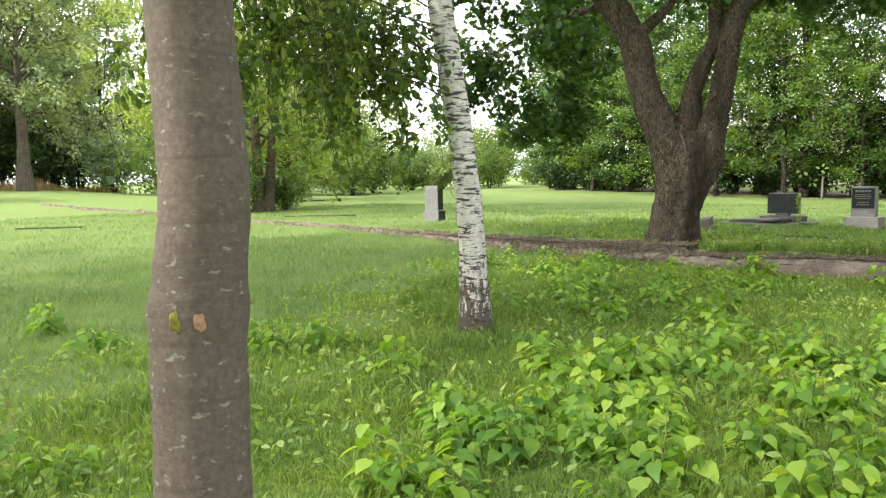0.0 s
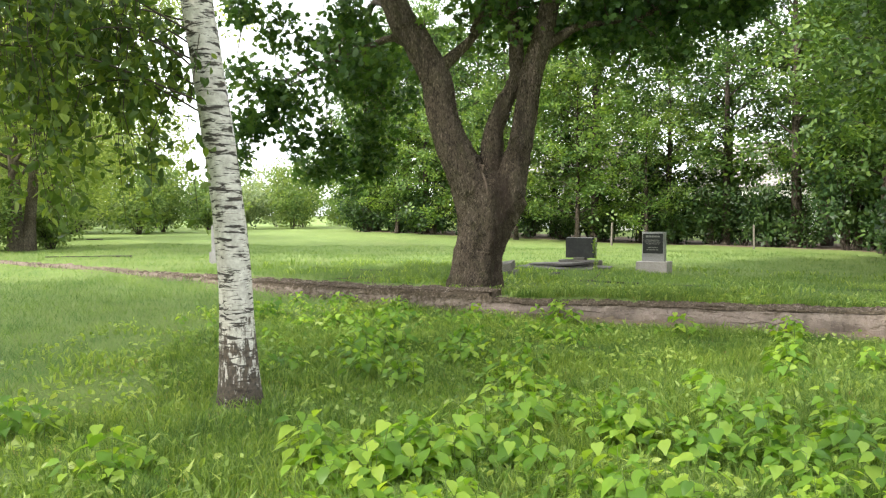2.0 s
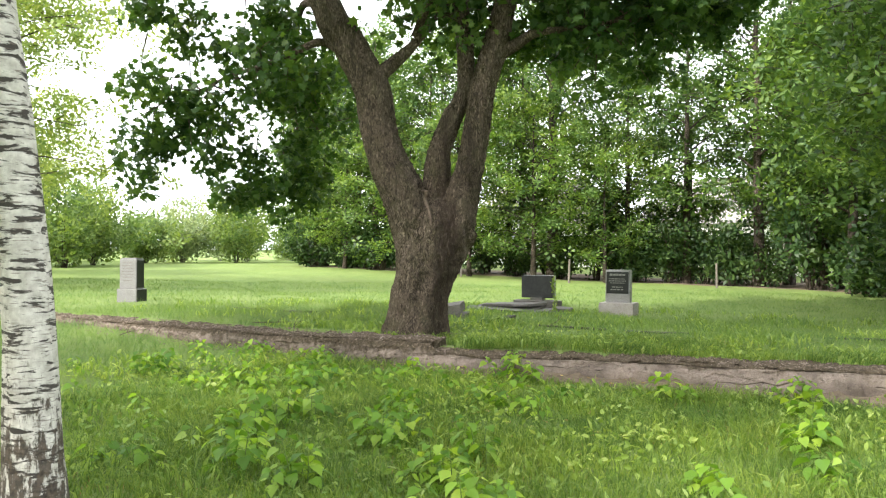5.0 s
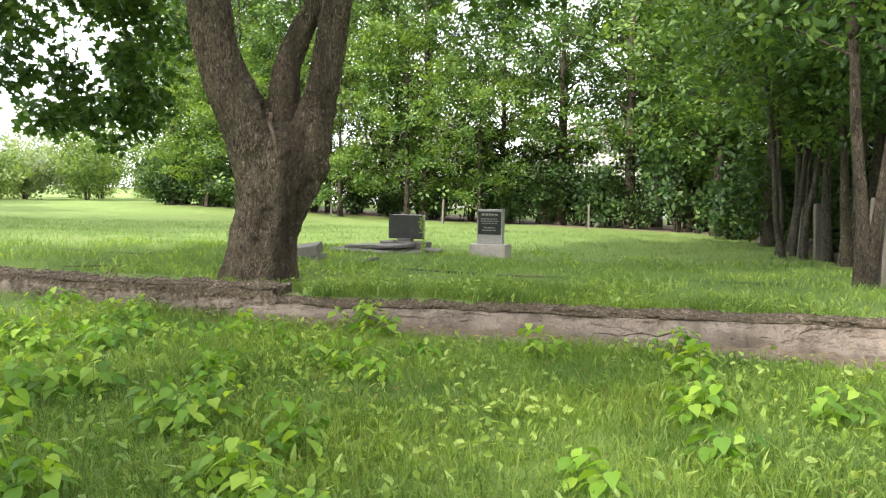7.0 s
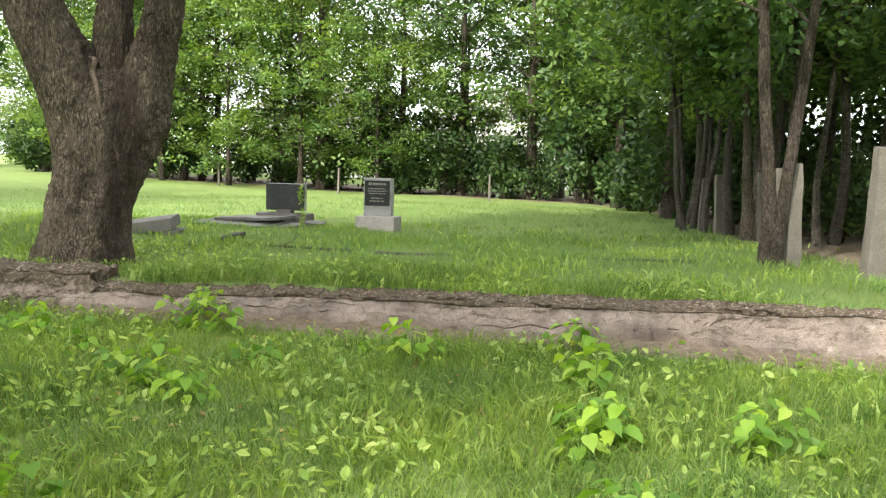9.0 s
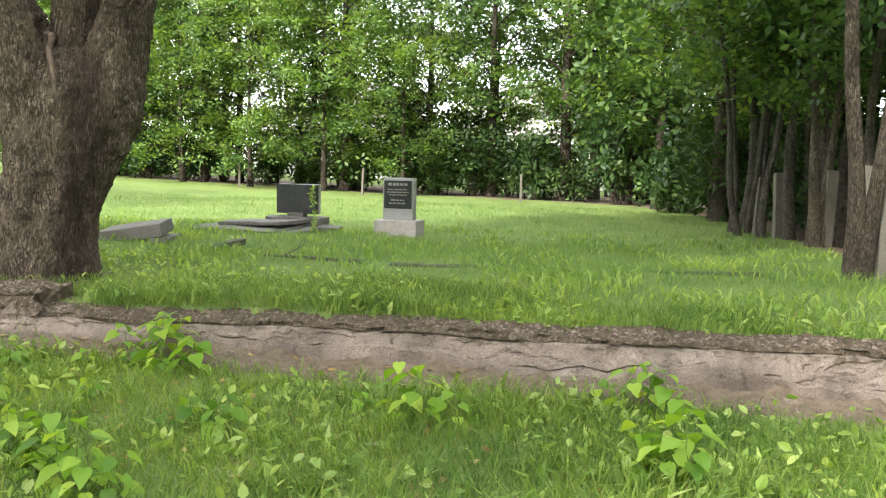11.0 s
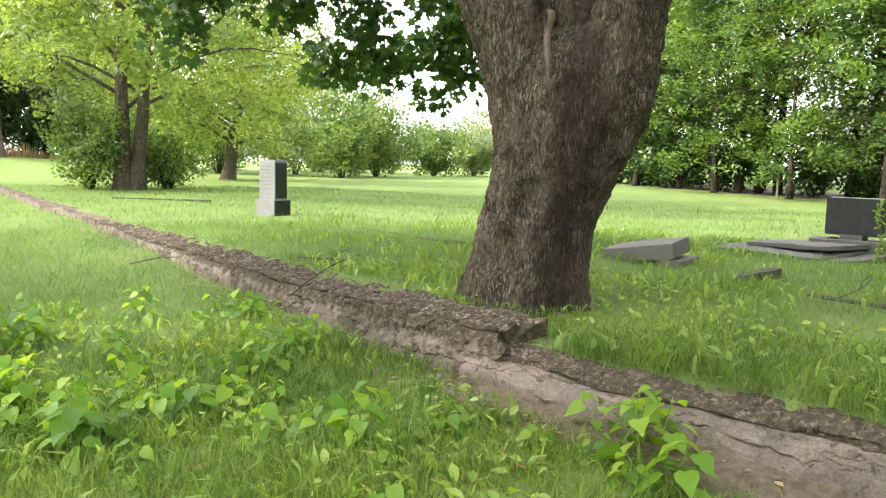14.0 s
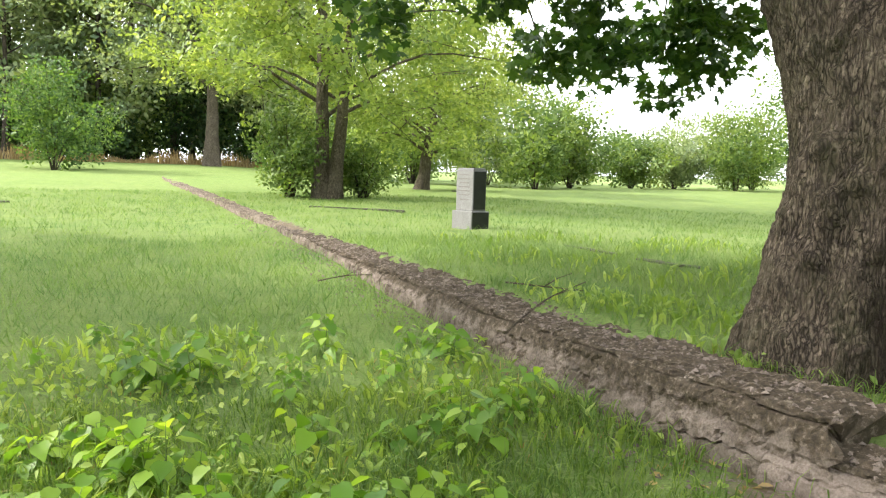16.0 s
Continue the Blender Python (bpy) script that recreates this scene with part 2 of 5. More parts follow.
# smooth young bark with faint rings, lichen specks
n = Nodes("young_bark")
at = n.world_pos()
rings = n.noise(n.world_pos((3, 3, 60)), 1.0, 4.0, 0.6)
col = n.ramp(n.noise(at, 60.0, 5.0, 0.7), (0.3, (0.098, 0.075, 0.061)), (0.7, (0.180, 0.143, 0.117)))
col = n.mix(n.ramp(rings, (0.5, (0, 0, 0)), (0.75, (0.6, 0.6, 0.6))), col, (0.075, 0.056, 0.045))
spots = n.ramp(n.noise(n.world_pos((1, 1, 1.8)), 30.0, 3.0), (0.62, (0, 0, 0)), (0.70, (1, 1, 1)))
col = n.mix(n.math("MULTIPLY", spots, 0.7), col, (0.34, 0.32, 0.27))
blot = n.ramp(n.noise(at, 7.0, 6.0, 0.7), (0.56, (0, 0, 0)), (0.72, (0.8, 0.8, 0.8)))
col = n.mix(blot, col, (0.085, 0.070, 0.058))
n.bump(n.mix(0.5, rings, n.noise(at, 90.0, 4.0)), 0.5, 0.006)
YOUNGBARK = n.finish(col, 0.8, 0.25)

# weathered concrete: sand colour, stains, moss on what faces up
n = Nodes("old_concrete")
at = n.world_pos()
col = n.ramp(n.noise(at, 75.0, 5.0, 0.75), (0.3, (0.160, 0.130, 0.112)), (0.7, (0.345, 0.288, 0.252)))
col = n.mix(1.0, col, n.ramp(n.noise(n.world_pos((1, 1, 2.2)), 2.2, 5.0, 0.6), (0.3, (0.62, 0.6, 0.58)), (0.7, (1.2, 1.17, 1.14))), "MULTIPLY")
pits = n.ramp(n.noise(at, 11.0, 6.0, 0.7), (0.60, (0, 0, 0)), (0.70, (1, 1, 1)))
col = n.mix(n.math("MULTIPLY", pits, 0.75), col, (0.060, 0.046, 0.036))
runs = n.noise(n.world_pos((2.4, 2.4, 0.35)), 1.0, 4.0, 0.65)
col = n.mix(n.ramp(runs, (0.50, (0, 0, 0)), (0.66, (0.55, 0.55, 0.55))), col, (0.085, 0.068, 0.055))
split = n.math("ABSOLUTE", n.math("SUBTRACT", n.noise(n.world_pos((0.9, 0.9, 3.4)), 1.7, 5.0, 0.6), 0.5))
where = n.ramp(n.noise(at, 1.1, 2.0), (0.50, (0, 0, 0)), (0.60, (0.8, 0.8, 0.8)))
col = n.mix(n.math("MULTIPLY", n.ramp(split, (0.001, (1, 1, 1)), (0.008, (0, 0, 0))), where), col, (0.045, 0.035, 0.028))
pale = n.ramp(n.noise(at, 5.0, 5.0, 0.7), (0.60, (0, 0, 0)), (0.70, (0.5, 0.5, 0.5)))
col = n.mix(pale, col, (0.42, 0.36, 0.31))
cover = n.add("ShaderNodeAttribute")
cover.attribute_name = "moss"
up = n.math("ADD", cover.outputs["Fac"], n.math("MULTIPLY", n.math("SUBTRACT", n.noise(at, 9.0, 5.0, 0.7), 0.5), 1.3))
moss = n.ramp(up, (0.40, (0, 0, 0)), (0.62, (1, 1, 1)))
litter = n.ramp(n.noise(at, 26.0, 6.0, 0.75), (0.36, (0.026, 0.021, 0.013)), (0.54, (0.082, 0.062, 0.040)), (0.66, (0.25, 0.205, 0.160)))
col = n.mix(n.math("MULTIPLY", moss, 0.85), col, litter)
n.bump(n.mix(0.5, n.noise(at, 30.0, 6.0, 0.7), pits), 0.8, 0.03)
CONCRETE = n.finish(col, 0.95, 0.15)

BLACKSTONE = granite_material("black_polished_granite", (0.010, 0.011, 0.011), (0.026, 0.028, 0.028), 0.42, (0.10, 0.10, 0.09), 0.25, 160.0)
GREYSTONE = granite_material("grey_granite", (0.23, 0.22, 0.22), (0.46, 0.45, 0.445), 0.65, (0.20, 0.19, 0.15), 0.35)
PINKSTONE = granite_material("terrazzo_plinth", (0.29, 0.26, 0.25), (0.50, 0.455, 0.44), 0.75, (0.17, 0.15, 0.13), 0.5, 120.0)
SLABSTONE = granite_material("weathered_slab", (0.090, 0.082, 0.076), (0.215, 0.198, 0.186), 0.8, (0.10, 0.10, 0.06), 0.55, 90.0)
DARKGRANITE = granite_material("dark_grey_granite", (0.12, 0.115, 0.115), (0.27, 0.265, 0.265), 0.6, (0.10, 0.10, 0.09), 0.4)
KERBSTONE = granite_material("mossy_kerb_stone", (0.040, 0.040, 0.026), (0.120, 0.112, 0.085), 0.95, (0.045, 0.055, 0.02), 0.6, 60.0)
POSTSTONE = granite_material("concrete_post", (0.105, 0.094, 0.079), (0.205, 0.182, 0.156), 0.9, (0.10, 0.09, 0.07), 0.6, 70.0)
LETTER = tinted("pale_lettering", (0.17, 0.165, 0.155), (0.34, 0.33, 0.31), 0.6, 40.0)
PALEWALL = tinted("pale_render", (0.62, 0.61, 0.58), (0.82, 0.81, 0.78), 0.9, 3.0)
ROOFRED = tinted("red_roof", (0.26, 0.235, 0.22), (0.42, 0.39, 0.37), 0.85, 5.0)
DARKGLASS = tinted("dark_window", (0.02, 0.025, 0.03), (0.04, 0.045, 0.05), 0.15, 2.0)
TARP = tinted("green_tarpaulin", (0.03, 0.28, 0.17), (0.07, 0.42, 0.27), 0.6, 5.0)
DEADWOOD = bark_material("dead_wood", (0.10, 0.08, 0.06), (0.24, 0.20, 0.16), 2.0)
CUTWOOD = tinted("bare_wood_scar", (0.28, 0.16, 0.1), (0.52, 0.31, 0.21), 0.8, 60.0)
RIBWOOD = tinted("healed_bark", (0.085, 0.062, 0.047), (0.175, 0.130, 0.098), 0.9, 22.0)
LICHEN = tinted("yellow_lichen", (0.2, 0.17, 0.03), (0.38, 0.33, 0.08), 0.9, 70.0)
# ---- mesh tools ----


def mesh_of(name, verts, faces, mat, smooth=False):
    """faces: arrays of corner indices, one array for each number of corners."""
    me = bpy.data.meshes.new(name)
    verts = np.asarray(verts, np.float32)
    faces = [np.asarray(f_, np.int32) for f_ in faces if len(f_)]
    me.vertices.add(len(verts))
    me.vertices.foreach_set("co", verts.ravel())
    loops = np.concatenate([f_.ravel() for f_ in faces])
    sizes = np.concatenate([np.full(len(f_), f_.shape[1], np.int32) for f_ in faces])
    me.loops.add(len(loops))
    me.loops.foreach_set("vertex_index", loops)
    me.polygons.add(len(sizes))
    me.polygons.foreach_set("loop_start", np.concatenate(([0], np.cumsum(sizes)[:-1])).astype(np.int32))
    me.polygons.foreach_set("use_smooth", np.full(len(sizes), smooth))
    me.update(calc_edges=True)
    me.materials.append(mat)
    return me


def piece(name, verts, faces, mat, parent=None, label="", smooth=False):
    ob = new(name, mesh_of(name, verts, faces, mat, smooth))
    ob.parent = parent
    return tagged(ob, label)


def part(name, bm, mat, parent=None, label="", smooth=False):
    me = bpy.data.meshes.new(name)
    bm.to_mesh(me)
    bm.free()
    me.materials.append(mat)
    for p in me.polygons:
        p.use_smooth = smooth
    ob = new(name, me)
    ob.parent = parent
    return tagged(ob, label)


def anchor(name, m, label, category, group=""):
    ob = new(name)
    ob.empty_display_size = 0.2
    ob.matrix_world = m
    return tagged(ob, label, category, group)


def block(w, d, h, at=(0, 0, 0), bevel=0.012, wear=0.0, seed=0, cuts=0):
    """A worn stone block standing on at."""
    bm = bmesh.new()
    bmesh.ops.create_cube(bm, size=1)
    bmesh.ops.scale(bm, vec=(w, d, h), verts=bm.verts)
    if cuts:
        bmesh.ops.subdivide_edges(bm, edges=bm.edges, cuts=cuts, use_grid_fill=True)
    if bevel:
        sharp = [e for e in bm.edges if len(e.link_faces) == 2 and e.calc_face_angle() > 0.5]
        bmesh.ops.bevel(bm, geom=sharp, offset=bevel, segments=2, affect="EDGES", profile=0.6)
    for v in bm.verts:
        if wear:
            v.co += Vector([noise.noise(v.co * 7 + Vector((seed * 3.1 + k * 9, k * 5, seed)), noise_basis="PERLIN_ORIGINAL") for k in range(3)]) * wear
        v.co += Vector((at[0], at[1], at[2] + h / 2))
    return bm


def tube(points, radii, sides=10, rough=0.0, seed=0, flute=0.0, close=True):
    """Vertices and quads of a bent, tapering, uneven round stem."""
    pts, rad = np.asarray(points, float), np.asarray(radii, float)
    k = len(pts)
    tang = np.gradient(pts, axis=0)
    tang /= np.linalg.norm(tang, axis=1)[:, None]
    ref = np.array([1.0, 0, 0]) if abs(tang[0][0]) < 0.8 else np.array([0, 1.0, 0])
    a = np.arange(sides) * 2 * np.pi / sides
    out = []
    for i in range(k):
        u = np.cross(tang[i], ref)
        u /= np.linalg.norm(u)
        v = np.cross(tang[i], u)
        r = np.full(sides, rad[i])
        if rough or flute:
            for j in range(sides):
                p = Vector((math.cos(a[j]) * 1.4 + seed * 7.7, math.sin(a[j]) * 1.4, pts[i][2] * 0.9))
                r[j] *= 1 + rough * noise.noise(p) + rough * 0.6 * noise.noise(p * 3.1) + flute * noise.noise(Vector((math.cos(a[j]) * 2.6 + seed, math.sin(a[j]) * 2.6, pts[i][2] * 0.25)))
        out.append(pts[i] + np.outer(np.cos(a) * r, u) + np.outer(np.sin(a) * r, v))
    verts = np.concatenate(out)
    quads = []
    for i in range(k - 1):
        for j in range(sides):
            j2 = (j + 1) % sides
            quads.append((i * sides + j, i * sides + j2, (i + 1) * sides + j2, (i + 1) * sides + j))
    tris = []
    if close:
        verts = np.vstack((verts, pts[-1] + tang[-1] * rad[-1] * 0.4))
        tris = [((k - 1) * sides + j, (k - 1) * sides + (j + 1) % sides, len(verts) - 1) for j in range(sides)]
    return verts, np.array(quads), np.array(tris).reshape(-1, 3)


def join(tubes):
    vs, qs, ts, base = [], [], [], 0
    for v, q, t in tubes:
        vs.append(v), qs.append(q + base), ts.append(t + base)
        base += len(v)
    return np.vstack(vs), [np.vstack(qs), np.vstack(ts)]


def curve(points, steps=6):
    """A smooth line through the points (Catmull-Rom)."""
    p = np.asarray(points, float)
    p = np.vstack((2 * p[0] - p[1], p, 2 * p[-1] - p[-2]))
    out = []
    for i in range(1, len(p) - 2):
        for s in np.arange(steps) / steps:
            out.append(0.5 * (2 * p[i] + (p[i + 1] - p[i - 1]) * s + (2 * p[i - 1] - 5 * p[i] + 4 * p[i + 1] - p[i + 2]) * s * s
                              + (3 * p[i] - p[i - 1] - 3 * p[i + 1] + p[i + 2]) * s ** 3))
    return np.array(out + [p[-2]])


def leaf_shape(kind):
    """Corners and triangles of one leaf or sprig about its stalk, about 1 long."""
    if kind == "oval":
        v = [(0, 0, 0), (0.27, 0.35, 0.07), (0.22, 0.7, 0.03), (0, 1, -0.08), (-0.22, 0.7, 0.03), (-0.27, 0.35, 0.07)]
        return np.array(v), np.array([(0, 1, 2), (0, 2, 3), (0, 3, 4), (0, 4, 5)])
    if kind == "crumb":
        return np.array([(0.5, 0, 0), (-0.35, 0.42, 0.05), (-0.3, -0.45, 0), (0.05, 0.05, 0.38)]), np.array([(0, 1, 3), (1, 2, 3), (2, 0, 3), (0, 2, 1)])
    if kind == "lobed":
        v = [(0, 0.45, 0)]
        for deg, r in ((-90, 0.42), (-48, 0.30), (-18, 0.56), (15, 0.30), (42, 0.62), (66, 0.36), (90, 0.68), (114, 0.36), (138, 0.62), (165, 0.30), (198, 0.56), (228, 0.30)):
            v.append((r * math.cos(radians(deg)), 0.45 + r * math.sin(radians(deg)), -0.22 * r * r))
        return np.array(v), np.array([(0, k, k % 12 + 1) for k in range(1, 13)])
    leaves, tris = [], []
    for k, (deg, off, tilt) in enumerate(((0, 0.35, 0.1), (62, 0.2, 0.25), (-58, 0.15, -0.2), (165, 0.1, 0.25))):
        c, s = math.cos(radians(deg)), math.sin(radians(deg))
        for x, y in ((0, 0), (0.17, 0.3), (0, 0.62), (-0.17, 0.3)):
            y += off
            leaves.append((x * c - y * s, x * s + y * c, tilt * y + 0.05 * abs(x)))
        tris += [(4 * k, 4 * k + 1, 4 * k + 2), (4 * k, 4 * k + 2, 4 * k + 3)]
    return np.array(leaves), np.array(tris)


def scatter(centres, sizes, kind, rng, flat=0.5, droop=0.0):
    """Leaves of one kind at the centres, turned at random; flat: how far they lie level."""
    tv, tf = leaf_shape(kind)
    m = len(centres)
    nrm = rng.normal(size=(m, 3)) * (1 - flat) + np.array([0, 0, 1.0]) * flat
    nrm /= np.linalg.norm(nrm, axis=1)[:, None]
    d = rng.normal(size=(m, 3)) + np.array([0, 0, -droop])
    d -= (d * nrm).sum(1)[:, None] * nrm
    d /= np.linalg.norm(d, axis=1)[:, None]
    e = np.cross(d, nrm)
    s = np.asarray(sizes).reshape(-1, 1, 1)
    v = (tv[None, :, 0:1] * e[:, None] + tv[None, :, 1:2] * d[:, None] + tv[None, :, 2:3] * nrm[:, None]) * s + np.asarray(centres)[:, None]
    f_ = tf[None] + (np.arange(m) * len(tv))[:, None, None]
    return v.reshape(-1, 3), f_.reshape(-1, 3)


# ---- the lie of the land ----
WALL_Y = np.array([-30.0, 0.0, 3.5, 5.1, 6.9, 9.2, 11.3, 13.4, 16.3, 19.3, 24.8, 42.0, 60.0, 90.0])
WALL_X = np.array([24.0, 15.1, 13.85, 13.33, 12.78, 12.18, 11.48, 10.83, 10.04, 9.2, 7.6, 3.0, -1.8, -9.8])   # foot of the wall's western face


def smooth(a, b, t):
    t = np.clip((np.asarray(t, float) - a) / (b - a), 0, 1)
    return t * t * (3 - 2 * t)


def land(x, y):
    x, y = np.asarray(x, float), np.asarray(y, float)
    s = x - np.interp(y, WALL_Y, WALL_X)
    north = np.interp(y, [-40, 20, 25, 32, 42, 60, 90, 200], [0, 0.0, 0.08, 0.22, 0.33, 0.45, 0.5, 0.5])
    west = np.interp(y, [-40, 12.5, 15, 18, 21, 23], [-0.40, -0.40, -0.30, -0.13, -0.02, 0.0]) + 0.27 * np.exp(-(x * x + (y - 0.3) ** 2) / 14.0)
    east = np.interp(y, [-40, 9, 11, 14, 21, 26], [0.0, -0.03, -0.08, 0.0, 0.05, 0.0]) - 0.19 * smooth(14.5, 20.5, x) * (1 - smooth(24, 44, y))
    rise = 0.75 * smooth(38, 68, y) * (1 - smooth(0, 15, x))
    far = 0.02 * np.clip(np.hypot(x - 10, y - 10) - 110, 0, 400)
    lumps = 0.025 * np.sin(x * 1.3 + 0.7 * y) * np.sin(y * 1.1 - 0.4 * x) + 0.012 * np.sin(3.1 * x + 1.0) * np.sin(2.7 * y)
    apron = 0.07 * smooth(-0.65, -0.05, s) * (1 - smooth(10.5, 12.5, y))
    t = np.where(y < 11.15, smooth(0.02, 0.17, s), smooth(0.10, 0.34, s))
    return (west + apron) * (1 - t) + east * t + north + rise + far * 0.3 + lumps


def land1(x, y):
    return float(land(x, y))

# ---- ground: one sheet to the horizon ----
gx = np.concatenate((-np.geomspace(1500, 13, 26), np.arange(-12, 7, 0.45), np.arange(7, 17, 0.16), np.arange(17, 46, 0.5), np.geomspace(47, 1500, 26)))
gy = np.concatenate((-np.geomspace(1500, 13, 20), np.arange(-12, 0, 0.6), np.arange(0, 26, 0.25), np.arange(26, 80, 0.7), np.geomspace(81, 1500, 24)))
X, Y = np.meshgrid(gx, gy)
Z = land(X, Y)
nx, ny = len(gx), len(gy)
ii, jj = np.meshgrid(np.arange(nx - 1), np.arange(ny - 1))
i0 = (jj * nx + ii).ravel()
ground = piece("ground", np.stack((X, Y, Z), -1).reshape(-1, 3), [np.stack((i0, i0 + 1, i0 + nx + 1, i0 + nx), -1)], LAWN, None, "", True)
tagged(ground, "green meadow and lawn with bare soil patches along the old wall", "ground", "", "structure")


def soil_map(x, y):
    s = x - np.interp(y, WALL_Y, WALL_X)
    strip = smooth(-0.70, -0.22, s) * (1 - smooth(0.1, 0.2, s)) * (1 - smooth(10.8, 12.2, y)) * 0.95
    foot = 0.75 * np.exp(-((x - 12.4) ** 2 + (y - 12.35) ** 2) / 0.62) + 0.8 * np.exp(-((x - 5.08) ** 2 + (y - 8.29) ** 2) / 0.05)
    path = 0.85 * np.exp(-((s - 0.15) / 0.28) ** 2) * smooth(19.0, 21.5, y) * (1 - smooth(44, 50, y))
    inside = x - np.interp(y, [-10, 4, 6, 8.2, 12, 16, 24, 30, 37, 46, 60], [16, 17.5, 21.5, 28, 35.5, 36.5, 36, 35, 33, 33.5, 36])
    wood = 0.8 * smooth(0, 2.5, inside) * (1 - smooth(7, 12, inside)) * (1 - smooth(46, 50, y))
    verge = 0.30 * np.exp(-((x - 10.3) ** 2 + (y - 8.6) ** 2) / 6.0)
    return np.clip(np.maximum.reduce([strip, foot, path, wood, verge]), 0, 1)


soil_attr = ground.data.attributes.new("soil", "FLOAT", "POINT")
soil_attr.data.foreach_set("value", soil_map(X, Y).ravel().astype(np.float32))

# ---- the old retaining wall, in two lengths ----


def wall_length(name, ys, top_front, top_back, thick, label, lump, chip, ledge):
    """A crumbling cast wall along the line of the land: a ledge at the foot, a cracked face, a broken crust on top."""
    ys = np.asarray(ys)
    rows, cover = [], []
    for y in ys:
        x0 = np.interp(y, WALL_Y, WALL_X)
        dx = (np.interp(y + 0.3, WALL_Y, WALL_X) - np.interp(y - 0.3, WALL_Y, WALL_X)) / 0.6
        nrm = np.array([1.0, -dx]) / math.hypot(1, dx)
        tf, tb = np.interp(y, *top_front), np.interp(y, *top_back)
        thick_here = thick + 0.05 * noise.noise(Vector((y * 1.7, 2.0, 3.0)))
        low = float(land(x0 - 0.05, y))
        step = ledge * max(0.0, 0.35 + 1.1 * noise.noise(Vector((y * 0.8, 3.0, 1.0))) + 0.3 * noise.noise(Vector((y * 5.0, 3.0, 1.0))))
        crack = 0.075 * min(1.0, max(0.0, -0.12 + 1.2 * noise.noise(Vector((y * 0.8, 6.0, 1.0))) + 0.7 * noise.noise(Vector((y * 7.0, 6.0, 2.0)))))
        ledge_top = low + max(0.02, 0.075 + 0.07 * noise.noise(Vector((y * 0.9, 8.0, 2.0))) + 0.045 * noise.noise(Vector((y * 5.0, 8.0, 2.0))) + 0.02 * noise.noise(Vector((y * 19.0, 8.0, 2.0))))
        depth_top = 0.045 + 0.04 * noise.noise(Vector((y * 1.3, 0.0, 5.0)))
        sec = [(-0.05 - step, low - 0.3, 0.0), (-0.05 - step, low - 0.04, 0.0), (-0.045 - step * 0.9, ledge_top - 0.03, 0.0), (-0.045 - step * 0.4, ledge_top, 0.0), (-0.046 + crack, ledge_top + 0.008, 0.05)]
        for u in np.linspace(0, 1, 12):
            sec.append((-0.045 + 0.05 * u, ledge_top + 0.02 + (tf - depth_top - ledge_top - 0.02) * u, 0.34 * max(0.0, u - 0.35) / 0.65))
        hollow = max(0.0, noise.noise(Vector((y * 1.5, 4.0, 7.0))) + 0.25)
        sec.append((0.015 + 0.05 * hollow, tf - depth_top + 0.008, 0.25))
        lip = 0.0 if noise.noise(Vector((y * 1.9, 1.0, 9.0))) > 0.22 else 0.006
        for u in np.linspace(0, 1, 5):
            sec.append((0.012 - lip + 0.016 * u * u, tf - depth_top + 0.016 + (depth_top - 0.016) * u, 0.7))
        for u in np.linspace(0.08, 1, 11):
            sec.append((0.028 + (thick_here - 0.028) * u, tf + (tb - tf) * u ** 0.7, 1.0))
        sec += [(thick_here + 0.01, tb - 0.12, 1.0), (thick_here + 0.01, tb - 0.5, 0.0)]
        row = []
        for k, (s, z, dark) in enumerate(sec):
            p = Vector((x0 + nrm[0] * s, y + nrm[1] * s, z))
            q = noise.noise(p * 2.1) * 0.5 + noise.noise(p * 6.5) * 0.45 + noise.noise(p * 15) * 0.4 + noise.noise(p * 31) * 0.35
            warp = 0.9 * noise.noise(p * 7) + 0.4 * noise.noise(p * 19)
            flake = max(0.0, noise.cell(Vector((p.y * 7.0 + warp, (z - tf) * 30.0 + warp, 3.0))))
            slab = max(0.0, noise.cell(Vector((p.y * 2.6 + warp, (z - tf) * 15.0 + 0.6 * warp, 11.0))) - 0.25)
            if k < 5:
                away, rise = 0.5 * lump * q, 0.4 * lump * q
            elif k < 18:
                away, rise = lump * 0.6 * q - chip * (slab + 0.35 * flake * (slab > 0.02)), 0.0
            elif k < 23:
                away, rise = lump * 0.9 * q - 0.045 * flake - chip * 0.5 * slab, lump * 0.35 * q
            else:
                away, rise = 0.0, lump * 0.9 * q - 0.018 * max(0.0, noise.cell(Vector((p.y * 9.0 + warp/ 1.5, s * 11.0 + warp, 5.0)))) - 0.03 * max(0.0, noise.noise(Vector((p.y * 2.2, s * 4.0, 8.0))))
            row.append((p.x - nrm[0] * away, p.y - nrm[1] * away, p.z + rise))
            cover.append(dark)
        rows.append(row)
    m = len(rows[0])
    rows = np.array(rows)
    for i_ in range(5):         # the broken ends lean out unevenly
        for k in range(m):
            ragged = (1 - i_ / 5) * 0.16 * noise.noise(Vector((rows[i_, k, 0] * 5, rows[i_, k, 2] * 9, 2.0)))
            rows[i_, k, 1] += ragged
    mids = np.array([rows[0].mean(0), rows[-1].mean(0)]) + np.array([[0, 0.05, 0], [0, -0.05, 0]])
    v = np.vstack((rows.reshape(-1, 3), mids))
    last, c0 = (len(ys) - 1) * m, len(ys) * m
    quads = [(i * m + k, (i + 1) * m + k, (i + 1) * m + k + 1, i * m + k + 1) for i in range(len(ys) - 1) for k in range(m - 1)]
    fans = [(c0, k, k + 1) for k in range(m - 1)] + [(c0 + 1, last + k + 1, last + k) for k in range(m - 1)]
    ob = piece(name, v, [np.array(quads)[:, ::-1], np.array(fans)], CONCRETE, None, "", False)
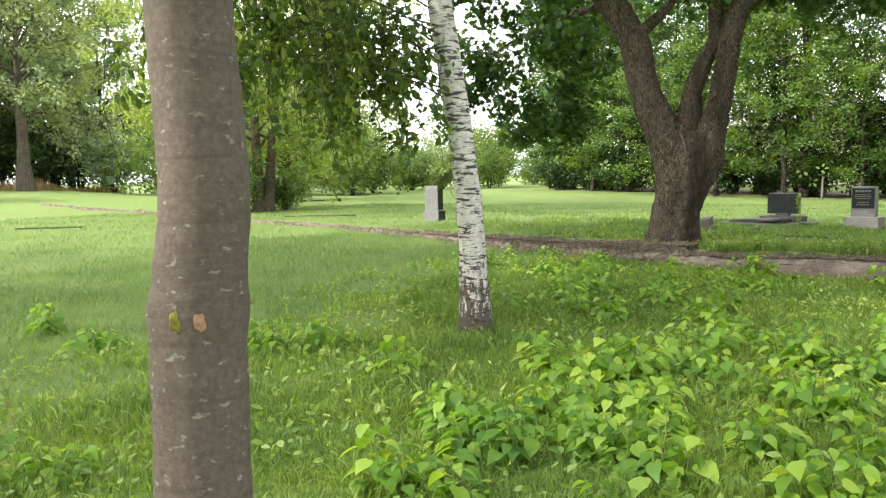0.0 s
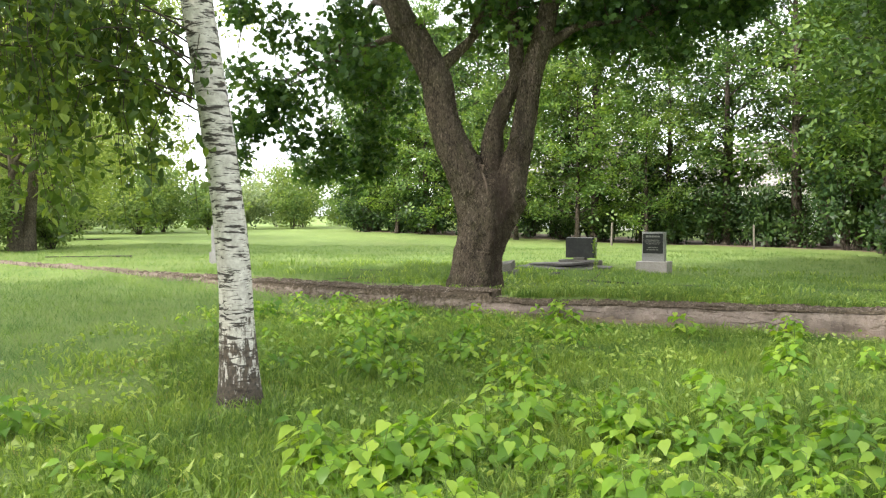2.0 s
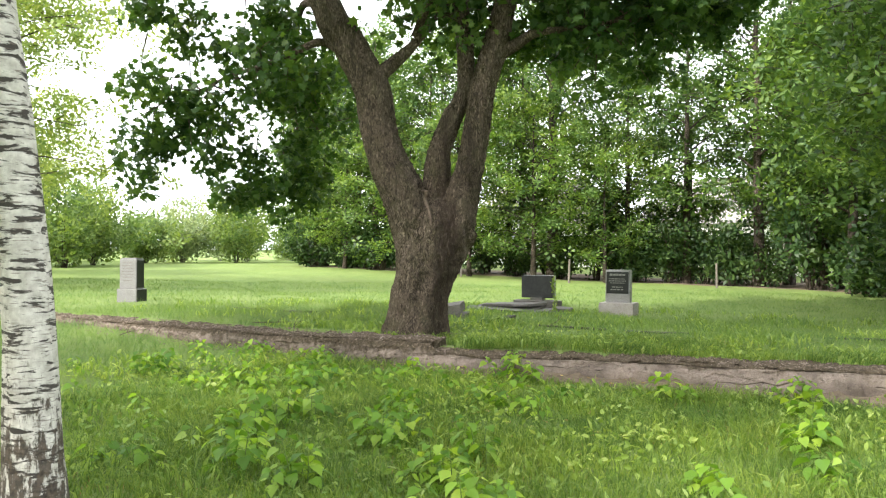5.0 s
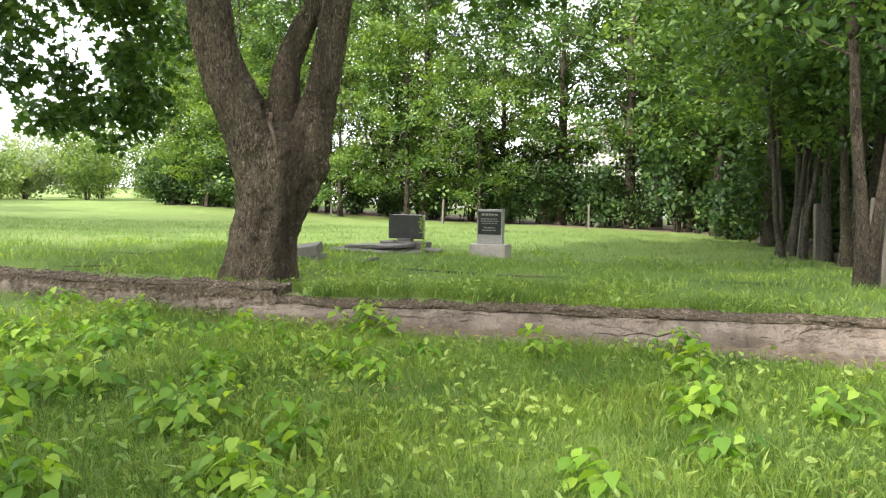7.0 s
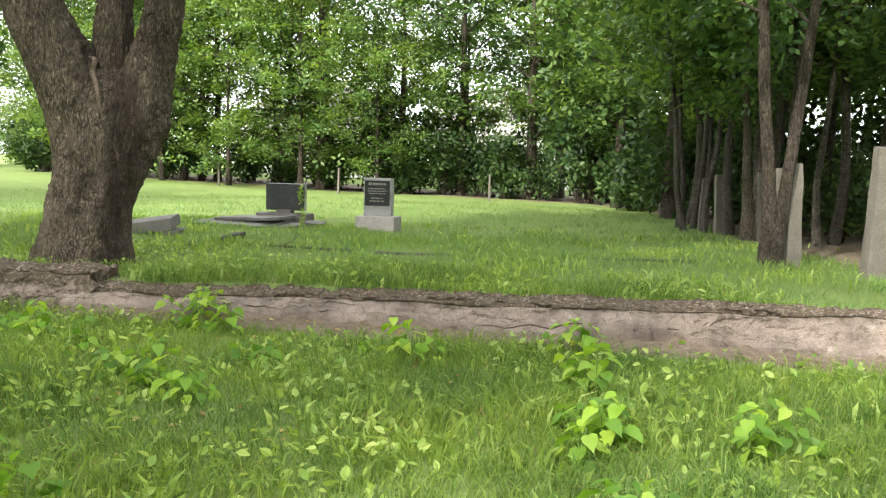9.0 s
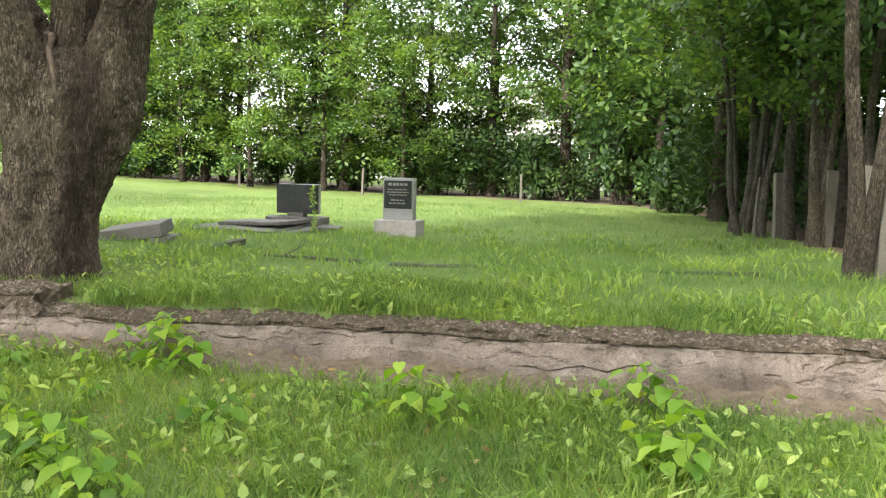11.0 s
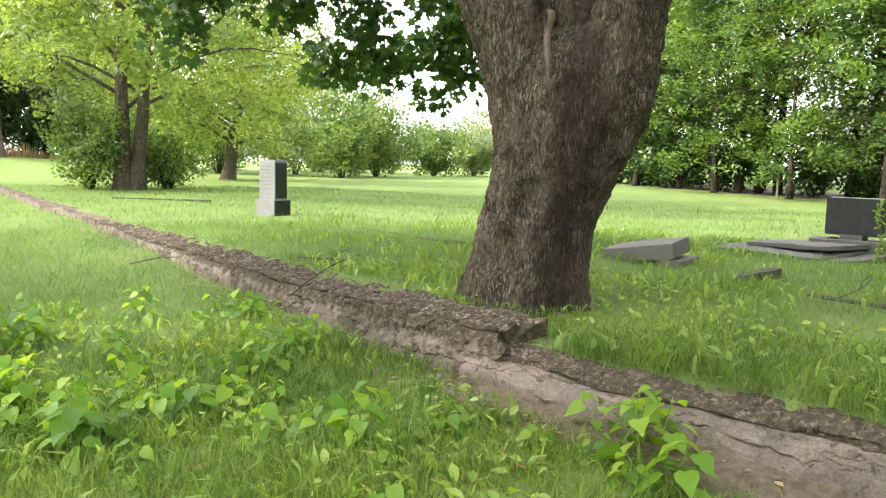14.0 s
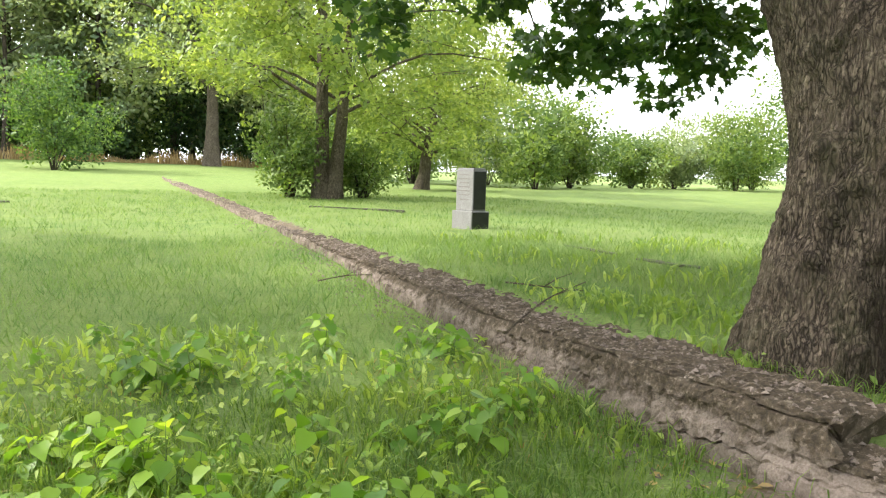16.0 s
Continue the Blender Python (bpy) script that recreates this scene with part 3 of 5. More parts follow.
    base_cover = 0.12 if ys[0] < 0 else 0.46
    cover = np.array(cover) * np.repeat(np.where(ys < 20.5, 1.0, 0.1), m) + base_cover
    ob.data.attributes.new("moss", "FLOAT", "POINT").data.foreach_set("value", np.append(cover, [0.6, 0.6]).astype(np.float32))
    return tagged(ob, label, "wall", "", "structure")


wall_length("wall_south", np.concatenate((np.arange(-6, 2, 0.06), np.arange(2, 11.5, 0.022))), ([-6, 5, 7, 9, 10.2, 11.5], [0.0, 0.0, -0.06, -0.11, -0.15, -0.17]),
            ([-6, 5, 7, 9, 10.2, 11.5], [0.05, 0.05, 0.01, -0.04, -0.09, -0.10]), 0.19, "low crumbling sandy concrete retaining wall with mossy top", 0.032, 0.022, 0.075)
wall_length("wall_north", np.concatenate((np.arange(11.16, 20.5, 0.022), np.arange(20.5, 46, 0.12))), ([11, 14, 18, 20.5, 24.8, 32, 42, 46], [0.01, -0.03, 0.0, 0.04, 0.10, 0.24, 0.38, 0.36]),
            ([11, 14, 18, 20.5, 24.8, 32, 42, 46], [0.03, 0.0, 0.03, 0.05, 0.11, 0.25, 0.38, 0.36]), 0.46, "low mossy crumbling concrete wall sinking into the meadow", 0.050, 0.034, 0.02)

# ---- trees ----


def spray(tips, count, radius, rng, squash=0.7):
    """Points in loose clumps round the tips of twigs."""
    tips = np.asarray(tips)
    pick = rng.integers(0, len(tips), count)
    off = rng.normal(size=(count, 3))
    off *= (rng.random(count)[:, None] ** 0.45 * radius) / np.linalg.norm(off, axis=1)[:, None]
    off[:, 2] *= squash
    return tips[pick] + off


def make_tree(name, label, category, x, y, height, r0, crown_low, crown_r, leaf, kind, leaf_size, count, bark, seed, lean=(0, 0), limbs=16, clump=0.75,
              group="", stems=((0, 0, 1.0),), flat=0.5, top=0.92, bend=0.3, crown_label="", sink=0.12, gap=0.3, squash=0.7, foot=1.35):
    rng = np.random.default_rng(seed)
    base = anchor(name, pose(x, y, land1(x, y) - sink), label, category, group)
    tubes_t, tubes_l, tips = [], [], []
    for sx, sy, share in stems:
        hgt = height * share
        zs = np.linspace(0, hgt * 0.93, 9)
        wob = np.cumsum(rng.normal(size=(9, 2)) * 0.06 * bend * hgt / 8, axis=0)
        wob[0] = 0
        line = np.stack((sx * (gap + np.maximum(0, zs - 0.25) * 0.09) + lean[0] * zs / height * 1.0 + wob[:, 0], sy * (gap + np.maximum(0, zs - 0.25) * 0.09) + lean[1] * zs / height + wob[:, 1], zs), -1)
        if len(stems) == 1:
            line[:, :2] -= line[0, :2]
        rad = r0 * share * (1 - 0.93 * (zs / hgt / 0.93) ** 0.9) + 0.012
        rad[0] *= foot
        fine = curve(line, 3)
        rfine = np.interp(np.linspace(0, 8, len(fine)), np.arange(9), rad)
        tubes_t.append(tube(fine, rfine, 12, 0.10, seed, 0.1))
        per = max(4, limbs // len(stems))
        for k in range(per):
            u = (k + rng.random() * 0.8) / per
            z = crown_low + (hgt * 0.9 - crown_low) * u
            at = np.array([np.interp(z, line[:, 2], line[:, c]) for c in range(3)])
            az = 2.4 * k + rng.random() * 1.2
            reach = crown_r * (0.45 + 0.75 * math.sin(math.pi * min(0.97, 0.12 + 0.86 * u))) * (0.7 + 0.5 * rng.random())
            up = 0.15 + 0.55 * u + 0.25 * rng.random()
            d = np.array([math.cos(az), math.sin(az), up])
            mid1 = at + d * reach * 0.5 + np.array([0, 0, 0.08 * reach])
            end = at + d * reach + np.array([0, 0, -0.10 * reach])
            lr = max(0.018, r0 * 0.30 * (1 - 0.75 * u) * share)
            tubes_l.append(tube(curve([at, mid1, end], 3), np.linspace(lr, 0.008, 7), 5))
            for s_ in (0.45, 0.6, 0.75, 0.9, 1.0):
                p = at + (end - at) * s_
                tips.append(p)
                for _ in range(2):
                    q = p + rng.normal(size=3) * np.array([0.32, 0.32, 0.22]) * reach * 0.6
                    tips.append(q)
                    if rng.random() < 0.5:
                        tubes_l.append(tube(np.array([p, (p + q) / 2 + np.array([0, 0, 0.05]), q]), [lr * 0.35, 0.012, 0.006], 3))
        tips.append(line[-1])
    v, f_ = join(tubes_t)
    piece("trunk", v, f_, bark, base, "", True)
    v, f_ = join(tubes_l)
    piece("branch", v, f_, bark, base, "", True)
    pts = spray(tips, count, clump, rng, squash)
    keep = pts[:, 2] > crown_low * 0.55
    pts = pts[keep]
    v, f_ = scatter(pts, leaf_size * (0.65 + 0.7 * rng.random(len(pts))), kind, rng, flat)
    piece("crown", v, [f_], leaf, base, crown_label)
    return base


# the forked maple behind the wall
mx, my = 12.42, 12.37
maple = anchor("maple_tree", pose(mx, my, 0), "old rough-barked maple forking into three stems behind the wall", "tree")
rng = np.random.default_rng(5)


def from_maple(points):
    return np.asarray(points, float) - np.array([mx, my, 0])


def capped(points, radii, sides=56, seed=1, rough=0.07, flute=0.10):
    """A closed stem, for melting into its neighbours."""
    fine = curve(from_maple(points), 9)
    r = np.interp(np.linspace(0, len(points) - 1, len(fine)), np.arange(len(points)), radii)
    v, q, t = tube(fine, r, sides, rough, seed, flute)
    v = np.vstack((v, fine[0]))
    fan = np.array([((j + 1) % sides, j, len(v) - 1) for j in range(sides)])
    return v, q, np.vstack((t, fan))


STEMS = [
    ([(12.36, 12.40, -0.35), (12.37, 12.40, -0.02), (12.41, 12.375, 0.25), (12.47, 12.345, 0.7), (12.54, 12.29, 1.15), (12.60, 12.24, 1.6), (12.64, 12.20, 1.95), (12.64, 12.20, 2.15)], [0.62, 0.535, 0.49, 0.465, 0.465, 0.46, 0.36, 0.22]),
    ([(12.46, 12.40, 0.7), (12.44, 12.44, 1.35), (12.32, 12.55, 2.05), (12.12, 12.78, 2.75), (12.0, 12.92, 3.4), (11.93, 13.0, 3.95), (11.72, 13.22, 4.6), (11.45, 13.5, 5.2)], [0.37, 0.36, 0.34, 0.32, 0.30, 0.29, 0.28, 0.25]),
    ([(12.56, 12.26, 0.7), (12.72, 12.10, 1.35), (12.88, 11.92, 2.0), (13.0, 11.78, 2.72), (13.1, 11.67, 3.6), (13.2, 11.56, 4.35), (13.35, 11.4, 5.2)], [0.34, 0.36, 0.31, 0.235, 0.21, 0.215, 0.205]),
    ([(12.72, 12.28, 1.5), (12.74, 12.26, 2.3), (12.76, 12.24, 3.0), (12.90, 12.12, 3.5), (13.08, 11.95, 4.1), (13.2, 12.1, 5.2)], [0.25, 0.23, 0.19, 0.165, 0.145, 0.135]),
]
v, f_ = join([capped(p_, r_, 56, k + 2) for k, (p_, r_) in enumerate(STEMS)])
rough_cast = new("rough_cast", mesh_of("rough_cast", v, f_, MAPLEBARK))
melt = rough_cast.modifiers.new("melt", "REMESH")
melt.mode, melt.voxel_size = "VOXEL", 0.021
ease = rough_cast.modifiers.new("ease", "SMOOTH")
ease.factor, ease.iterations = 0.5, 9
view = bpy.context.evaluated_depsgraph_get()
view.update()
bole = bpy.data.meshes.new_from_object(rough_cast.evaluated_get(view))
bpy.data.objects.remove(rough_cast)
m_ = len(bole.vertices)
co, nm = np.empty(m_ * 3, np.float32), np.empty(m_ * 3, np.float32)
bole.vertices.foreach_get("co", co)
bole.vertices.foreach_get("normal", nm)
co, nm = co.reshape(-1, 3).astype(float), nm.reshape(-1, 3).astype(float)
across = co[:, 0] * 0.873 - co[:, 1] * 0.486      # round the south-western side, towards the way
facing = np.clip(-nm[:, 0] * 0.486 - nm[:, 1] * 0.873, 0, 1) ** 0.5
height = co[:, 2]
swell = np.zeros(m_)
for k in range(m_):      # plates of bark, broad flutes
    p = co[k]
    plate = abs(noise.noise(Vector((p[0] * 15, p[1] * 15, p[2] * 4.5)))) + 0.6 * abs(noise.noise(Vector((p[0] * 31 + 5, p[1] * 31, p[2] * 10))))
    swell[k] = 0.036 * noise.noise(Vector((p[0] * 3.4, p[1] * 3.4, p[2] * 1.1))) + 0.030 * (plate - 0.3) + 0.010 * noise.noise(Vector((p[0] * 44, p[1] * 44, p[2] * 22)))
rg = np.random.default_rng(44)
for k in range(120):     # knobs under the fork and on the western side
    a_, z_ = (-0.35 + 1.15 * rg.random(), 0.95 + 1.0 * rg.random()) if k < 75 else (-0.5 + 0.9 * rg.random(), 0.1 + 1.0 * rg.random())
    size = 0.028 + 0.035 * rg.random()
    swell += facing * 0.05 * rg.random() * np.exp(-((across - a_) ** 2 + 0.5 * (height - z_) ** 2) / size ** 2)
# a swollen burl with folds, a dark furrow down the bole, a hollow with its rim and rib
burl = np.exp(-((across - 0.68) / 0.20) ** 2 - ((height - 1.62) / 0.24) ** 2)
fold = np.sin(34 * (across * 0.9 + 0.55 * height) + 3 * np.sin(6 * height))
swell += burl * (0.10 + 0.045 * fold)
furrow_at = np.interp(height, [0.0, 0.7, 1.2, 1.6, 2.1], [0.30, 0.27, 0.20, 0.24, 0.34])
swell -= facing * 0.045 * np.exp(-((across - furrow_at) / 0.035) ** 2) * np.clip(height / 0.4, 0, 1) * np.clip((1.75 - height) / 0.3, 0, 1)
furrow2 = np.interp(height, [0.0, 0.8, 1.5], [0.16, 0.36, 0.55])
swell -= facing * 0.035 * np.exp(-((across - furrow2) / 0.03) ** 2) * np.clip((1.5 - height) / 0.3, 0, 1)
rib_at = np.interp(height, [1.65, 1.95, 2.3], [0.075, 0.07, 0.045])
swell += facing * 0.055 * np.exp(-((across - rib_at) / 0.032) ** 2) * np.clip((height - 1.6) / 0.2, 0, 1) * np.clip((2.34 - height) / 0.06, 0, 1)
hole = np.hypot(across + 0.01, (height - 2.37) * 0.9)
swell += facing * (0.05 * np.exp(-((hole - 0.10) / 0.035) ** 2) - 0.13 * np.exp(-(hole / 0.055) ** 2))
swell += 0.05 * np.clip(0.3 - height, 0, 1) * (1 + np.sin(5 * np.arctan2(co[:, 1], co[:, 0]) + 1.0))
bole.vertices.foreach_set("co", (co + nm * swell[:, None]).astype(np.float32).ravel())
bole.update()
# Sap and rain stains from the fork, widened rightwards as painted shade, hollow darkened too
dark_left = np.interp(height, [0.0, 0.6, 1.2, 1.7, 2.3, 3.2, 4.5], [0.0, 0.05, 0.10, 0.12, 0.22, 0.32, 0.45])
dark_right = np.interp(height, [0.0, 0.6, 1.2, 1.7, 2.3, 3.2, 4.5], [0.55, 0.55, 0.62, 0.55, 0.50, 0.48, 0.55])
wet_shade = 0.9 * smooth(-0.14, 0.14, across - dark_left) * smooth(-0.12, 0.12, dark_right - across) * facing + 0.7 * np.exp(-(hole / 0.07) ** 2)
bole.attributes.new("wet_shade", "FLOAT", "POINT").data.foreach_set("value", wet_shade.astype(np.float32))
bole.materials.clear()
bole.materials.append(MAPLEBARK)
for p in bole.polygons:
    p.use_smooth = True
bole_part = new("trunk", bole)
bole_part.parent = maple
way_on, rib_line = facing > 0.6, []
for z_, a_ in ((1.72, 0.08), (1.86, 0.075), (2.0, 0.07), (2.14, 0.06), (2.26, 0.045), (2.32, 0.03)):
    near = np.argmin((across - a_) ** 2 + (height - z_) ** 2 + np.where(way_on, 0, 9))
    rib_line.append(co[near] + nm[near] * (swell[near] - 0.012))
rib_line = curve(np.array(rib_line), 6)
v, q, t = tube(rib_line, np.interp(np.arange(len(rib_line)), [0, 8, len(rib_line) - 6, len(rib_line) - 1], [0.010, 0.022, 0.034, 0.026]), 14, 0.22, 8)
piece("bark_rib", v, [q, t], RIBWOOD, maple, "smooth pale brown rib of healed bark", True)
tagged(bole_part, "rough bole, stained and shade-darkened on one side, dividing into three stems")


def stem(name, pts, radii, sides=28, seed=1, parent=maple, mat=MAPLEBARK, rough=0.12):
    fine = curve(from_maple(pts), 9)
    r = np.interp(np.linspace(0, len(pts) - 1, len(fine)), np.arange(len(pts)), radii)
    v, q, t = tube(fine, r, sides, rough, seed, 0.12)
    return piece(name, v, [q, t], mat, parent, "", True)


stem("stem", [(11.54, 13.41, 5.0), (11.45, 13.5, 5.2), (11.1, 14.0, 7.0), (11.2, 14.0, 9.4), (12.2, 12.9, 14.0)], [0.25, 0.245, 0.19, 0.10, 0.03], 30, 2)
stem("stem", [(13.31, 11.44, 5.0), (13.35, 11.4, 5.2), (13.6, 11.2, 7.0), (13.7, 11.2, 9.5), (13.6, 11.3, 11.2)], [0.205, 0.20, 0.15, 0.08, 0.03], 28, 4)
stem("stem", [(13.18, 12.07, 5.0), (13.2, 12.1, 5.2), (13.2, 12.6, 7.2), (13.1, 12.9, 9.0)], [0.135, 0.13, 0.09, 0.03], 22, 6)
BOUGHS = [
    ([(11.72, 13.22, 4.5), (11.5, 13.75, 4.85), (11.4, 14.3, 4.8), (11.25, 15.2, 4.65), (11.0, 16.2, 4.5), (10.7, 17.3, 4.0)], 0.085),
    ([(12.0, 12.92, 4.25), (12.2, 12.7, 4.5), (12.4, 12.48, 4.78), (12.7, 12.3, 5.3), (13.2, 13.0, 6.2)], 0.14),
    ([(13.22, 11.52, 4.5), (13.5, 11.2, 4.75), (13.75, 10.95, 4.95), (14.3, 10.4, 5.05), (15.4, 9.6, 5.4)], 0.12),
    ([(11.3, 13.7, 5.8), (10.3, 13.2, 6.4), (8.8, 12.6, 6.2)], 0.11),
    ([(11.0, 14.1, 7.4), (10.2, 15.8, 7.6), (9.8, 17.8, 6.8)], 0.10),
    ([(11.4, 13.6, 5.4), (12.2, 15.4, 5.9), (13.2, 17.0, 4.8), (14.1, 18.0, 3.6)], 0.09),
    ([(13.4, 11.35, 5.6), (14.8, 11.6, 6.8), (16.6, 12.4, 6.6)], 0.11),
    ([(13.6, 11.2, 7.2), (13.2, 9.6, 8.0), (12.6, 8.0, 7.4)], 0.09),
    ([(13.2, 12.5, 6.8), (14.6, 14.0, 7.8), (15.6, 15.8, 7.0)], 0.09),
    ([(10.9, 14.3, 9.0), (9.6, 13.6, 9.8), (8.8, 12.6, 9.4)], 0.07),
    ([(13.7, 11.2, 9.0), (15.2, 11.0, 10.0), (16.6, 10.6, 9.4)], 0.07),
    ([(13.1, 12.9, 8.6), (13.4, 14.6, 10.0), (13.6, 16.4, 9.6)], 0.06),
    ([(12.4, 12.48, 4.9), (12.1, 11.2, 6.2), (11.4, 9.8, 6.6)], 0.07),
    # next four boughs: added above the view to shade the lawn
    ([(13.5, 11.3, 6.4), (14.6, 9.8, 7.6), (15.6, 8.2, 7.8)], 0.09),
    ([(13.6, 11.2, 7.6), (15.4, 10.2, 8.8), (17.2, 9.2, 8.6)], 0.09),
    ([(13.6, 11.2, 7.0), (13.9, 9.4, 8.6), (14.0, 7.4, 9.0)], 0.08),
    ([(13.3, 12.2, 7.6), (15.2, 12.8, 9.2), (17.2, 13.4, 9.0)], 0.08),
]
for k in range(14):      # the high crown, out of view, added to shade the eastern lawn
    a_ = 2.4 * k
    z_ = 9.5 + 0.42 * k
    r_ = 5.6 - 0.22 * k
    s_ = np.array([12.4 + 0.5 * math.cos(a_), 12.6 + 0.5 * math.sin(a_), z_ - 1.6])
    BOUGHS.append(([tuple(s_), (12.4 + 0.55 * r_ * math.cos(a_), 12.6 + 0.55 * r_ * math.sin(a_), z_), (12.4 + r_ * math.cos(a_), 12.6 + r_ * math.sin(a_), z_ + 0.3)], 0.07))
tips, all_twigs, high = [], [], []
for k, (pts, r) in enumerate(BOUGHS):
    line = curve(from_maple(pts), 5)
    v, q, t = tube(line, np.linspace(r, 0.018, len(line)), 10, 0.1, k)
    piece("limb", v, [q, t], MAPLEBARK, maple, "", True)
    out = line[-1] - line[0]
    reach = np.linalg.norm(out)
    start = 0.72 if k in (1, 2) else 0.45
    twigs = []
    for j in range(22):
        u = start + (1 - start) * rng.random()
        p = line[int(u * (len(line) - 1))]
        e = p + rng.normal(size=3) * np.array([0.75, 0.75, 0.45]) + np.array([0, 0, -0.1])
        twigs.append(tube(np.array([p, (p + e) / 2 + np.array([0, 0, 0.12]), e]), [0.022, 0.012, 0.006], 4))
        (high if k >= 17 else tips).extend([e, (p + e) / 2 + rng.normal(size=3) * 0.15])
    all_twigs += twigs
# hanging sprays low on the western and northern side
low = from_maple([(12.0, 17.5, 2.3), (12.2, 17.3, 3.0), (11.7, 17.0, 3.7), (14.2, 18.0, 2.4), (14.0, 17.6, 3.1), (14.4, 18.2, 3.8), (13.1, 17.2, 3.6), (13.2, 16.8, 4.4), (12.5, 16.5, 4.6), (11.0, 16.9, 3.3), (10.7, 17.0, 4.1), (10.2, 16.9, 3.4),
                  (10.0, 17.0, 4.4), (10.3, 16.4, 5.2), (11.4, 16.2, 5.2), (12.2, 16.0, 5.6), (13.6, 16.4, 5.2), (14.6, 17.0, 4.8), (13.6, 18.0, 2.8), (12.6, 17.6, 2.6), (9.8, 16.6, 5.6), (14.8, 18.0, 3.0), (11.6, 15.4, 5.6), (9.9, 17.2, 2.9)])
east = np.stack((13.2 + 4.4 * rng.random(34), 8.2 + 4.6 * rng.random(34), 5.0 + 1.5 * rng.random(34)), -1)      # boughs bending low to the east
low = np.vstack((low, from_maple(east)))
hang = np.vstack([low + rng.normal(size=low.shape) * 0.18 for _ in range(3)])
tw = []
for p in low:
    s_ = p + np.array([0.3 * rng.normal(), 0.3 * rng.normal(), 0.9 + 0.4 * rng.random()])
    tw.append(tube(np.array([s_, (s_ + p) / 2 + rng.normal(size=3) * 0.08, p]), [0.016, 0.011, 0.005], 4))
v, f_ = join(all_twigs + tw)
tagged(piece("twig_spray", v, f_, MAPLEBARK, maple, "", True), kind="stuff")
pts = np.vstack((spray(tips, 16500, 0.62, rng, 0.7), spray(hang, 12500, 0.45, rng, 0.8)))
v, f_ = scatter(pts, 0.158 * (0.65 + 0.6 * rng.random(len(pts))), "lobed", rng, 0.45, 0.4)
piece("crown", v, [f_], MAPLE, maple, "dark green lobed maple leaves")
# unseen leaves of the high crown, there for their shade
pts = spray(high, 8500, 0.8, rng, 0.7)
v, f_ = scatter(pts, 0.31 * (0.65 + 0.6 * rng.random(len(pts))), "lobed", rng, 0.5, 0.4)
piece("upper_crown", v, [f_], MAPLE, maple, "dark green lobed maple leaves")
# scars and a knot hole where limbs were lost
for (px, py, pz), r in (((12.78, 11.66, 2.70), 0.10), ((13.0, 11.46, 3.72), 0.07)):
    c = from_maple([(px, py, pz)])[0]
    out = np.array([-0.75, -0.62, 0.05])
    ring = [c + out * 0.10 + r * (math.cos(a) * np.array([0.62, -0.75, 0]) + 1.35 * math.sin(a) * np.array([0, 0, 1])) for a in np.linspace(0, 2 * math.pi, 13)]
    v, q, t = tube(np.array(ring), np.full(13, r * 0.33), 8, 0.3, int(pz * 10), 0, False)
    piece("bark_scar", v, [q], MAPLEBARK, maple, "", True)

# the birch
bx, by = 5.08, 8.29
birch = anchor("birch_tree", pose(bx, by, land1(bx, by) - 0.1), "white birch with black bark bands and hanging foliage", "tree")
bz = land1(bx, by) - 0.1
spine = np.array([(5.09, 8.285, bz), (5.09, 8.285, bz + 0.12), (5.085, 8.29, 0.0), (5.06, 8.30, 0.75), (5.01, 8.33, 1.45), (4.94, 8.37, 2.1), (4.86, 8.42, 2.8), (4.79, 8.46, 3.4), (4.72, 8.5, 4.4), (4.7, 8.5, 6.0), (4.75, 8.5, 8.0), (4.8, 8.4, 9.8)]) - np.array([bx, by, bz])
fine = curve(spine, 6)
rad = np.interp(np.linspace(0, 11, len(fine)), np.arange(12), [0.27, 0.21, 0.172, 0.150, 0.146, 0.143, 0.140, 0.135, 0.12, 0.09, 0.05, 0.015])
v, q, t = tube(fine, rad, 26, 0.08, 9, 0.08)
piece("trunk", v, [q, t], BIRCHBARK, birch, "white bark with black bands and a furrowed foot", True)
rng = np.random.default_rng(11)
tw, tips, strands = [], [], []
for k in range(40):
    lowset = k < 18
    z0 = 2.7 + 2.2 * k / 18 if lowset else 4.8 + 4.6 * (k - 18) / 22
    at = np.array([np.interp(z0, spine[:, 2], spine[:, c]) for c in range(3)])
    az = 2.55 + 0.75 * math.sin(k * 2.4) if lowset else 2.4 * k
    reach = (1.5 + 1.7 * rng.random()) if lowset else 1.7 + 1.1 * rng.random()
    d = np.array([math.cos(az), math.sin(az), 0])
    end = at + d * reach + np.array([0, 0, 0.05])
    tw.append(tube(curve([at, at + d * reach * 0.45 + np.array([0, 0, 0.35]), end], 4), np.linspace(0.011, 0.003, 9), 5))
    for j in range(10 if lowset else 9):
        u_ = 0.35 + 0.65 * rng.random()
        p = at + (end - at) * u_ + np.array([0, 0, 0.3])
        p += rng.normal(size=3) * np.array([0.3, 0.3, 0.1])
        drop = (1.0 + 1.5 * rng.random()) if lowset else 0.5 + 0.6 * rng.random()
        q_ = p + np.array([0.12 * rng.normal(), 0.12 * rng.normal(), -drop])
        q_[2] = max(q_[2], (1.6 + 1.9 * rng.random() ** 0.7) if lowset else 4.0 + 0.8 * rng.random())
        if q_[2] > p[2] - 0.25:
            q_[2] = p[2] - 0.25
        tw.append(tube(np.array([p, (p + q_) / 2 + d * 0.1, q_]), [0.005, 0.004, 0.002], 3))
        strands += [p + (q_ - p) * s_ for s_ in np.linspace(0.1, 1, 8)]
v, f_ = join(tw)
piece("branch", v, f_, TWIG, birch, "thin dark drooping twigs", True)
pts = spray(strands, 11500, 0.13, rng, 1.0)
